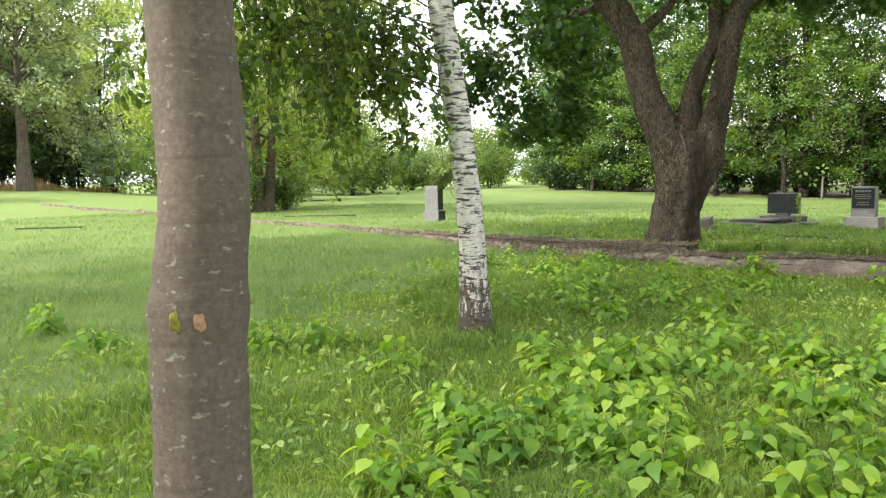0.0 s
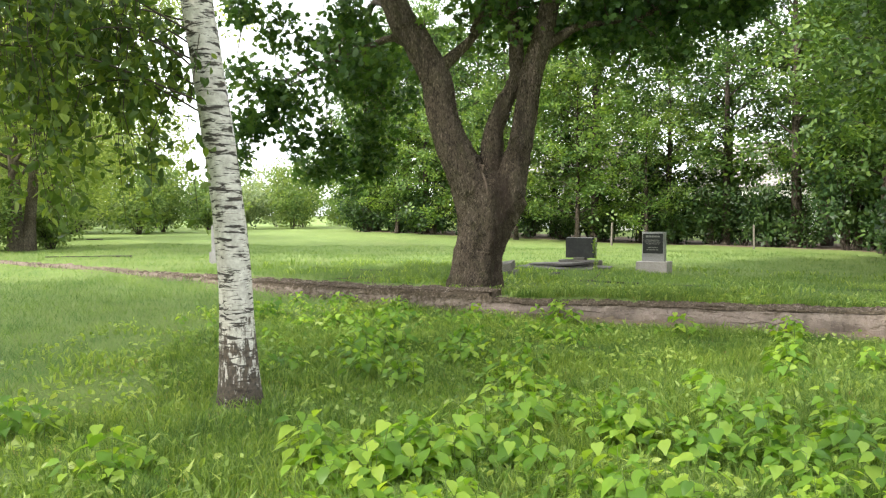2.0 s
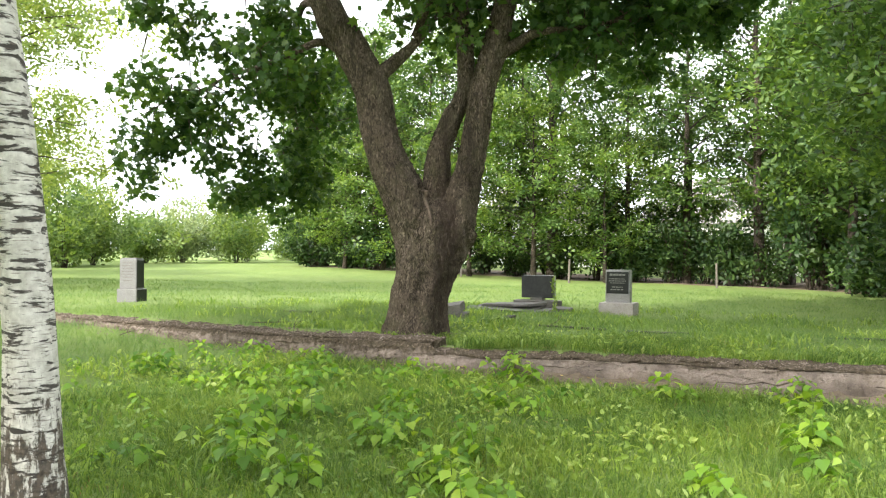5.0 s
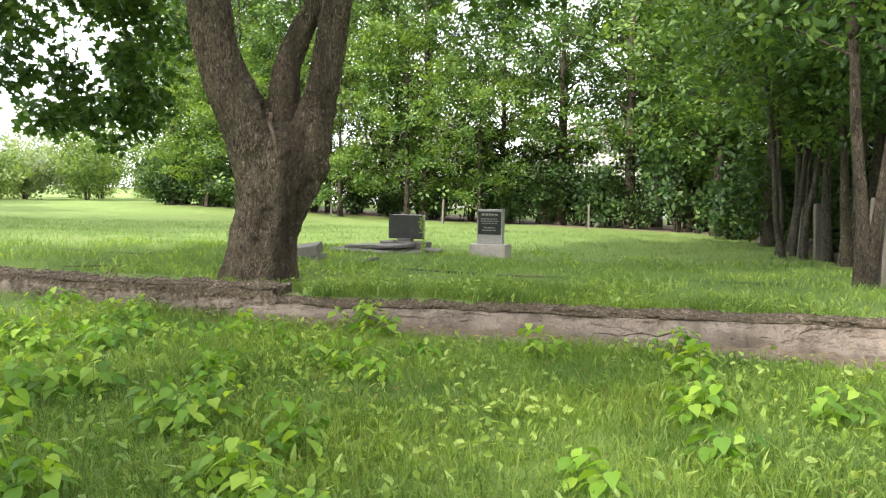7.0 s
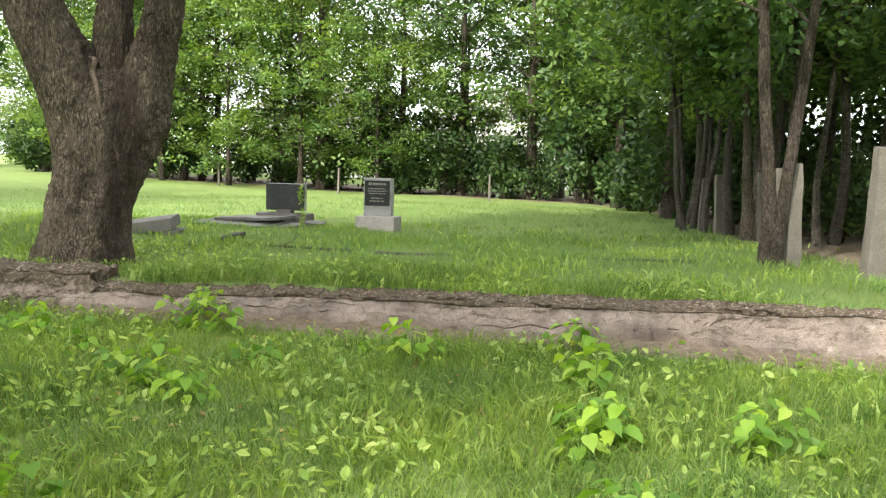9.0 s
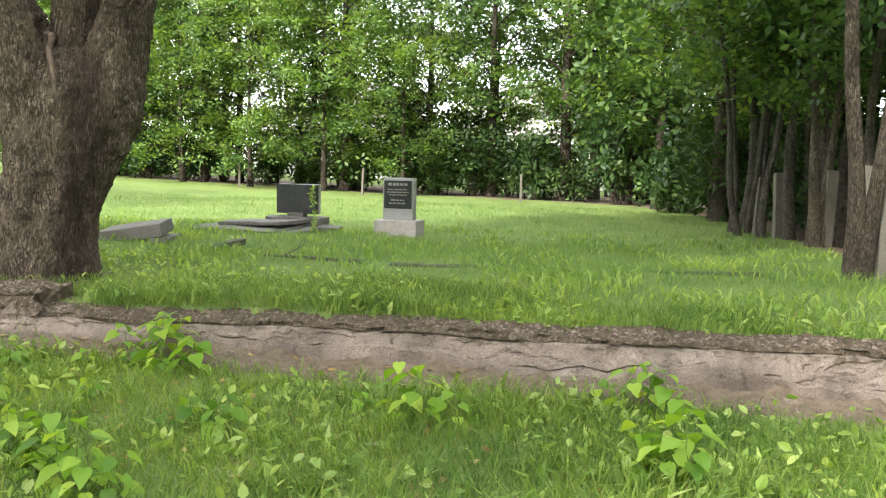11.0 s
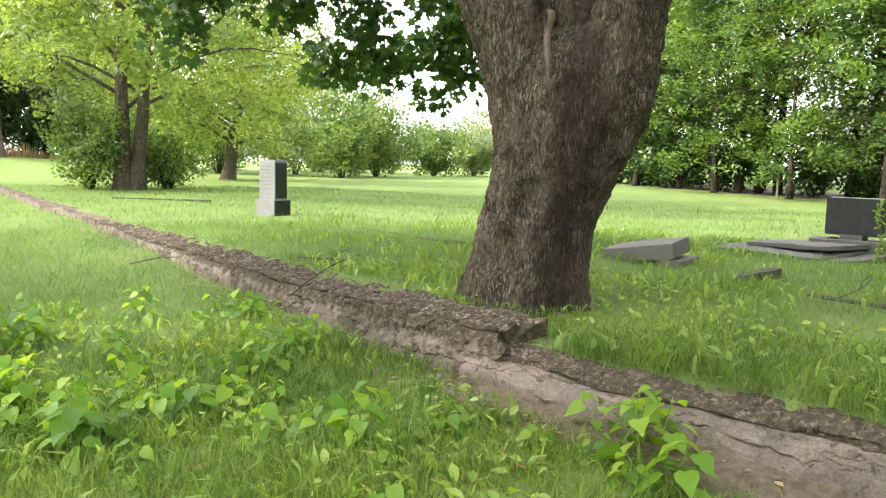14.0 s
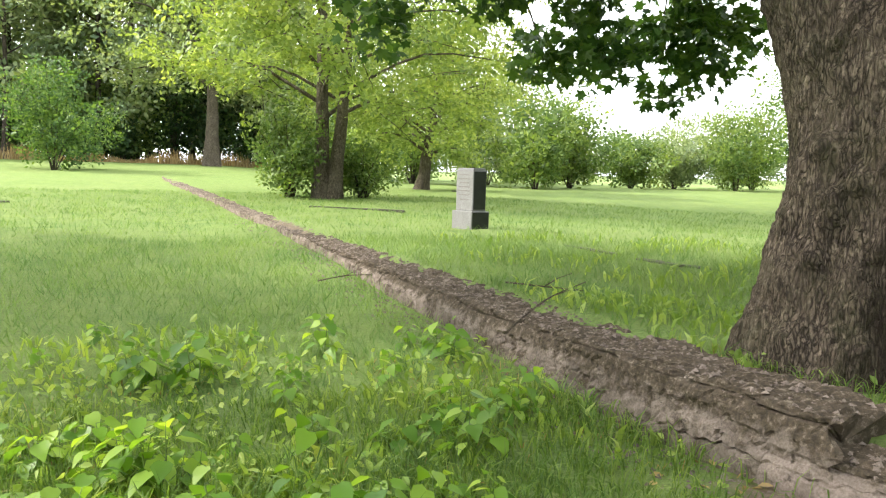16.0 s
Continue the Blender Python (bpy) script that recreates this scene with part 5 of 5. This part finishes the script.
# fallen twigs
for k, pts in enumerate((((10.58, 13.3, -0.05), (10.8, 13.6, 0.02), (11.1, 14.0, 0.09), (11.55, 14.5, 0.14)), ((15.1, 11.7, -0.05), (15.5, 11.75, 0.03), (15.9, 11.95, 0.09)), ((9.3, 16.6, -0.16), (9.6, 16.75, -0.12), (9.95, 16.7, -0.1)), ((11.0, 15.1, 0.05), (11.25, 14.7, 0.07), (11.5, 14.4, 0.08)))):
    line = curve(np.array(pts), 4)
    line[:, 2] = [max(p[2], land1(p[0], p[1]) + 0.01) for p in line]
    v, q, t = tube(line, np.linspace(0.008, 0.004, len(line)), 6, 0.2, k)
    v2, q2, t2 = tube(np.array([line[len(line) // 2], line[len(line) // 2] + np.array([0.15, 0.1, 0.06]), line[len(line) // 2] + np.array([0.28, 0.12, 0.10])]), [0.006, 0.004, 0.003], 5)
    vv, ff = join([(v, q, t), (v2, q2, t2)])
    tagged(piece("fallen_twig", vv, ff, DEADWOOD, None, "", True), "thin grey fallen twig lying on the ground", "twig", "fallen twigs")

# ---- beyond the wood: pale houses and a tarpaulin ----


def house(x, y, w, d, h, turn, label):
    z = land1(x, y)
    base = anchor("house", pose(x, y, z - 0.3, 0, 0, turn), label, "house", "houses behind the wood")
    part("wall", block(w, d, h + 0.3, (0, 0, 0), 0), PALEWALL, base)
    bm = bmesh.new()
    c = [bm.verts.new(p) for p in ((-w / 2 - .4, -d / 2 - .4, h + .3), (w / 2 + .4, -d / 2 - .4, h + .3), (w / 2 + .4, d / 2 + .4, h + .3), (-w / 2 - .4, d / 2 + .4, h + .3), (-w / 2 - .4, 0, h + .3 + d * .42), (w / 2 + .4, 0, h + .3 + d * .42))]
    for f_ in ((0, 1, 5, 4), (2, 3, 4, 5), (0, 4, 3), (1, 2, 5), (3, 2, 1, 0)):
        bm.faces.new([c[i] for i in f_])
    part("roof", bm, ROOFRED, base)
    for s_ in (-1, 1):
        for k in range(4):
            win = part("window", block(1.1, 0.06, 1.3, (-w / 2 + (k + 0.5) * w / 4, s_ * (d / 2 + 0.01), 1.3), 0.01), DARKGLASS, base)
            part("sill", block(1.3, 0.16, 0.07, (-w / 2 + (k + 0.5) * w / 4, s_ * (d / 2 + 0.06), 1.22), 0.01), PALEWALL, win)
    return base


house(62, 26, 16, 9, 3.6, 80, "pale rendered house with a grey roof behind the trees")
house(58, 44, 14, 9, 3.4, 65, "pale rendered house with a grey roof behind the trees")
bm = block(3.2, 1.2, 0.7, (0, 0, 0), 0.1, 0.18, 5, 5)
tarp = part("tarpaulin", bm, TARP, None, "", True)
tarp.matrix_world = pose(40.5, 46, land1(40.5, 46) - 0.05, 0, 0, 60)
tagged(tarp, "green tarpaulin draped over a low pile in the wood", "tarpaulin")

# ---- weeds: each plant a thing, each leaf a part ----


def heart_leaf():
    v = [(0, 0, 0), (0.20, -0.08, 0.02), (0.40, 0.12, 0.05), (0.40, 0.42, 0.05), (0.22, 0.74, 0.0), (0, 1.05, -0.12), (-0.22, 0.74, 0.0), (-0.40, 0.42, 0.05), (-0.40, 0.12, 0.05), (-0.20, -0.08, 0.02), (0, 0.35, -0.03), (0, 0.7, -0.05)]
    f_ = [(0, 1, 10), (1, 2, 10), (2, 3, 10), (3, 4, 11), (3, 11, 10), (4, 5, 11), (5, 6, 11), (6, 7, 11), (7, 10, 11), (7, 8, 10), (8, 9, 10), (9, 0, 10)]
    return np.array(v, float), np.array(f_)


def weed_leaf_mesh(seed):
    rg = np.random.default_rng(seed)
    v, f_ = heart_leaf()
    v = v + rg.normal(size=v.shape) * np.array([0.02, 0.02, 0.025])
    v[:, 2] -= 0.25 * (v[:, 1] * 0.7) ** 2
    return mesh_of("leaf", v, [f_], WEED, True)


LEAVES = [weed_leaf_mesh(k) for k in range(4)]


def make_weed(h, leaves, size, seed, spread):
    """A leafy seedling: a few stems with heart-shaped leaves in rising pairs."""
    rg = np.random.default_rng(seed)
    base = anchor("weed_plant", pose(0, 0, 0), "bright green leafy seedling growing in the grass", "weed", "leafy weeds")
    stems = max(1, leaves // 9)
    spots, tw = [], []
    for s_ in range(stems):
        a = 6.28 * s_ / stems + rg.random()
        top = np.array([math.cos(a) * spread * (0.3 + 0.7 * rg.random()) * (stems > 1), math.sin(a) * spread * (0.3 + 0.7 * rg.random()) * (stems > 1), h * (0.7 + 0.35 * rg.random())])
        foot = np.array([top[0] * 0.3, top[1] * 0.3, -0.05])
        line = curve([foot, (foot + top) / 2 + rg.normal(size=3) * 0.015, top], 4)
        tw.append(tube(line, np.linspace(0.006, 0.002, len(line)), 5))
        each = leaves // stems
        for k in range(each):
            u = 0.30 + 0.70 * (k + 0.5) / each
            p = line[min(len(line) - 1, int(u * (len(line) - 1) + 0.5))]
            b = a + 2.4 * k + 0.4 * rg.normal()
            reach = size * (0.35 + 0.4 * (1 - u))
            q_ = p + np.array([math.cos(b) * reach, math.sin(b) * reach, 0.25 * reach])
            tw.append(tube(np.array([p, (p + q_) / 2, q_]), [0.002, 0.0018, 0.0015], 3))
            spots.append((q_, b, size * (0.6 + 0.55 * rg.random()) * (1.15 - 0.5 * u), rg.normal() * 14, -8 - 26 * rg.random()))
    v, f_ = join(tw)
    piece("stem", v, f_, STEM, base, "", True)
    for k, (p, b, s_, roll, pitch) in enumerate(spots):
        lf = new("leaf", LEAVES[k % 4])
        lf.parent = base
        lf.matrix_basis = Matrix.Translation(p) @ Matrix.Rotation(b - math.pi / 2, 4, "Z") @ Matrix.Rotation(radians(pitch), 4, "X") @ Matrix.Rotation(radians(roll), 4, "Y") @ Matrix.Scale(s_, 4)
    return base


SPROUTS = [make_weed(0.20, 8, 0.125, 1, 0.05), make_weed(0.27, 12, 0.135, 2, 0.07), make_weed(0.33, 20, 0.135, 3, 0.12), make_weed(0.38, 30, 0.13, 4, 0.18), make_weed(0.44, 16, 0.115, 5, 0.07)]
rng = np.random.default_rng(99)
used = set()


def sprout(kind, x, y, scale):
    m = pose(x, y, land1(x, y) - 0.01, rng.normal() * 4, rng.normal() * 4, rng.random() * 360)
    if kind in used:
        ob = copy_thing(SPROUTS[kind], m)
    else:
        ob = SPROUTS[kind]
        ob.matrix_world = m
        used.add(kind)
    ob.scale = (scale, scale, scale)


WAY = np.array([eye[:2] for _, eye, _, _ in PATH])
START_SIDE = [(2.93, 4.71), (4.36, 3.85), (4.03, 3.01), (3.62, 4.2), (4.55, 5.64), (1.24, 9.72), (0.75, 11.35), (0.48, 5.54), (2.19, 4.26), (3.51, 3.71), (5.52, 5.21), (3.32, 6.82), (4.45, 6.08), (4.34, 4.57), (5.2, 4.46), (5.11, 5.58), (3.4, 8.27), (2.74, 8.61), (3.25, 5.42), (5.37, 3.89)]
MIDDLE = [(6.57, 5.93), (7.86, 8.25), (6.57, 4.49), (6.6, 8.57), (7.04, 6.49), (7.3, 4.72), (6.83, 4.02), (7.45, 3.87), (6.69, 5.03), (7.18, 9.21), (8.39, 8.65), (6.08, 9.08), (6.69, 7.76), (8.46, 11.16), (8.1, 7.3), (7.91, 9.73), (7.46, 7.21), (8.9, 9.08)]
WALL_SIDE = [(10.77, 5.74), (8.59, 5.6), (10.99, 4.6), (9.98, 12.07), (11.41, 9.55), (10.72, 8.26), (11.51, 7.51), (9.82, 8.31), (12.38, 6.38), (11.37, 5.94), (10.18, 10.59), (10.05, 8.81), (9.31, 12.23), (11.7, 9.88), (9.6, 11.05), (9.08, 10.86), (9.26, 11.32), (8.77, 11.7), (8.12, 12.02), (8.33, 13.27), (10.25, 13.95), (9.27, 4.97), (10.17, 5.51)]
for zone, most, kinds in ((START_SIDE, 5, (2, 3, 3)), (MIDDLE, 4, (2, 3, 3)), (WALL_SIDE, 3, (1, 2, 1))):
    for x, y in zone:
        for k in range(most):
            d = 0.0 if k == 0 else 0.16 + 0.16 * rng.random()
            a = rng.random() * 6.28
            sprout(int(kinds[rng.integers(3)]) if k == 0 else int(rng.integers(0, 3)), x + d * math.cos(a), y + d * math.sin(a), 0.75 + 0.5 * rng.random())
for k in range(210):      # the dense bed beside the start
    x, y = 2.6 + 5.4 * rng.random(), 1.6 + 4.6 * rng.random()
    side_ = (x - 2.0) * 0.63 - (y - 2.1) * 0.77
    if side_ > -1.6 and not (x < 3.1 and y < 2.6) and noise.noise(Vector((x * 0.9, y * 0.9, 3.0))) > -0.12 and min(math.hypot(x - p[0], y - p[1]) for p in WAY) > 0.55:
        sprout(int(rng.integers(0, 4)), x, y, 0.75 + 0.45 * rng.random())

for k in range(46):      # looser weeds along the wall's foot and the meadow side
    x, y = 6.6 + 4.6 * rng.random(), 9.0 + 5.5 * rng.random()
    if x < np.interp(y, WALL_Y, WALL_X) - 0.55 and min(math.hypot(x - p[0], y - p[1]) for p in WAY) > 0.6:
        sprout(int(rng.integers(0, 3)), x, y, 0.65 + 0.4 * rng.random())

# ---- grass: blades thick near the way, thinner farther off ----


def way_distance(x, y):
    d = np.full(len(x), 1e9)
    for a, b in zip(WAY[:-1], WAY[1:]):
        ab = b - a
        L2 = max(1e-9, float(ab @ ab))
        t = np.clip(((x - a[0]) * ab[0] + (y - a[1]) * ab[1]) / L2, 0, 1)
        d = np.minimum(d, np.hypot(x - a[0] - t * ab[0], y - a[1] - t * ab[1]))
    return d


def clear_of_stone(x, y):
    s = x - np.interp(y, WALL_Y, WALL_X)
    ok = ~((s > -0.06) & (s < np.where(y < 11, 0.13, 0.45)) & (y < 21)) & ~((s > -0.05) & (s < 0.45) & (y >= 21) & (y < 46))
    for cx, cy, r in ((12.42, 12.37, 0.52), (5.08, 8.29, 0.24), (0.82, 2.53, 0.15), (15.15, 14.45, 0.55), (18.75, 15.05, 0.95), (20.2, 13.28, 0.36), (11.92, 21.85, 0.28)):
        ok &= np.hypot(x - cx, y - cy) > r
    return ok


def blades(name, count, area, near, far, height, width, seed, mat, label, bent=0.45, segs=2, even=True, tufts=0):
    rg = np.random.default_rng(seed)
    x = area[0] + (area[1] - area[0]) * rg.random(count)
    y = area[2] + (area[3] - area[2]) * rg.random(count)
    if tufts:      # part of the blades stand in tufts
        pick, inside = rg.integers(0, tufts, count), rg.random(count) < 0.45
        x = np.where(inside, x[pick] + 0.05 * rg.normal(size=count), x)
        y = np.where(inside, y[pick] + 0.05 * rg.normal(size=count), y)
    d = way_distance(x, y)
    keep = (d >= near) & (d < far) & clear_of_stone(x, y) & (rg.random(count) > 1.15 * soil_map(x, y))
    patch = np.sin(x * 1.7 + 1.3 * np.sin(y * 0.9)) * np.sin(y * 1.9 + 1.1 * np.sin(x * 1.1))
    if not even:
        keep &= patch + rg.random(count) > 0.55
    x, y, patch = x[keep], y[keep], patch[keep]
    m = len(x)
    z = land(x, y) - 0.01
    h = height * (0.45 + 0.75 * rg.random(m)) * (1 + 0.28 * patch)
    w = width * (0.7 + 0.6 * rg.random(m))
    a, b = rg.random(m) * 6.283, rg.random(m) * 6.283
    lean_ = h * bent * (0.3 + rg.random(m))
    side = np.stack((np.cos(a), np.sin(a), np.zeros(m)), -1) * w[:, None] / 2
    fall = np.stack((np.cos(b) * lean_, np.sin(b) * lean_, np.zeros(m)), -1)
    root = np.stack((x, y, z), -1)
    up = np.zeros((m, 3))
    up[:, 2] = h
    if segs == 2:
        midp = root + up * 0.55 + fall * 0.28
        v = np.stack((root - side * 0.7, root + side * 0.7, midp + side, midp - side, root + up + fall - np.array([0, 0, 1]) * (lean_ * 0.35)[:, None]), 1).reshape(-1, 3)
        i_ = np.arange(m)[:, None] * 5
        fs = [i_ + np.array([[0, 1, 2, 3]]), i_ + np.array([[3, 2, 4]])]
    else:
        v = np.stack((root - side, root + side, root + up + fall), 1).reshape(-1, 3)
        fs = [np.arange(m)[:, None] * 3 + np.array([[0, 1, 2]])]
    ob = piece(name, v, fs, mat, None, "", False)
    return tagged(ob, label, "grass", "", "stuff")


blades("grass", 350000, (-3, 14.5, -3, 15), 0.0, 4.8, 0.18, 0.0072, 1, VERGE, "long soft green grass round the way", 0.9, 2, True, 9000)
blades("grass", 380000, (-12, 24, -4, 25), 4.8, 12.0, 0.14, 0.0095, 2, SHADEGRASS, "green meadow grass", 0.9, 1)
blades("grass", 215000, (-18, 34, -3, 40), 12.0, 26.0, 0.11, 0.014, 3, SHADEGRASS, "green meadow grass farther off", 0.9, 1)
blades("broad_grass", 34000, (-3, 16, -3, 17), 0.2, 6.5, 0.15, 0.034, 4, BROAD, "pale broad-bladed weeds in the grass", 0.75, 2, False)
blades("broad_grass", 12000, (11, 24, 3, 20), 5.0, 14.0, 0.15, 0.032, 5, BROAD, "pale broad-bladed weeds before the graves", 0.7, 2, False)
blades("short_grass", 330000, (1, 13.5, 1.5, 14), 0.0, 3.6, 0.075, 0.0085, 7, VERGE, "short dense green grass under the long blades", 0.8, 1)
blades("dry_grass", 46000, (-3, 15, -3, 16), 0.2, 5.5, 0.085, 0.006, 6, STRAW, "short dry straw among the green grass", 1.3, 2, False)
rg = np.random.default_rng(18)
pts = np.stack((-1 + 15 * rg.random(26000), 0.5 + 15 * rg.random(26000), np.zeros(26000)), -1)
herb = np.array([noise.noise(Vector((p[0] * 0.8, p[1] * 0.8, 9.0))) for p in pts])
dist = way_distance(pts[:, 0], pts[:, 1])
pts = pts[(herb + 0.35 * rg.random(26000) > 0.12) & (dist < 6.5) & clear_of_stone(pts[:, 0], pts[:, 1]) & (soil_map(pts[:, 0], pts[:, 1]) < 0.6)]
pts[:, 2] = land(pts[:, 0], pts[:, 1]) + 0.03 + 0.10 * rg.random(len(pts)) ** 2
v, f_ = scatter(pts, 0.045 + 0.05 * rg.random(len(pts)), "oval", rg, 0.55)
tagged(piece("low_herbs", v, [f_], BROAD), "low broad-leaved herbs among the grass", "herbs", "", "stuff")
rg = np.random.default_rng(8)
line = along(NORTHEDGE[:5] + np.array([0, -3.2]), 0.02)
pts = line[rg.integers(0, len(line), 7000)] + rg.normal(size=(7000, 2)) * np.array([0.6, 0.8])
hgt = (0.45 + 0.75 * rg.random(7000)) * (0.75 + 0.5 * np.sin(pts[:, 0] * 0.9) * np.sin(pts[:, 0] * 0.37))
root = np.stack((pts[:, 0], pts[:, 1], land(pts[:, 0], pts[:, 1])), -1)
off = rg.normal(size=(7000, 3)) * 0.12
off[:, 2] = hgt
wide = np.stack((np.full(7000, 0.03), np.zeros(7000), np.zeros(7000)), -1)
tagged(piece("dry_grass", np.stack((root - wide, root + wide, root + off), 1).reshape(-1, 3), [np.arange(7000)[:, None] * 3 + np.array([[0, 1, 2]])], STRAW), "tall tan dry grass before the northern wood", "grass", "", "stuff")

# a tall thin weed before the black headstone and brown dead leaves on bare soil
weed = anchor("tall_weed", pose(18.5, 13.98, land1(18.5, 13.98) - 0.02), "tall thin seeding weed before the black headstone", "weed")
line = curve([(0, 0, 0), (0.02, 0, 0.4), (0.0, 0.03, 0.85)], 6)
v, q, t = tube(line, np.linspace(0.008, 0.003, len(line)), 5)
piece("stem", v, [q, t], STEM, weed, "", True)
rg = np.random.default_rng(14)
pts = line[rg.integers(2, len(line), 110)] + rg.normal(size=(110, 3)) * 0.02
v, f_ = scatter(pts, 0.045 + 0.025 * rg.random(110), "oval", rg, 0.3)
piece("leaves", v, [f_], BROAD, weed)
pts = np.stack((8.5 + 4.0 * rg.random(500), 5.0 + 7.5 * rg.random(500), np.zeros(500)), -1)
pts = pts[(soil_map(pts[:, 0], pts[:, 1]) > 0.15) & clear_of_stone(pts[:, 0], pts[:, 1])]
pts[:, 2] = land(pts[:, 0], pts[:, 1]) + 0.012
v, f_ = scatter(pts, 0.05 + 0.04 * rg.random(len(pts)), "oval", rg, 0.85)
tagged(piece("dead_leaves", v, [f_], STRAW), "scattered brown dead leaves on bare soil", "leaf litter", "", "stuff")
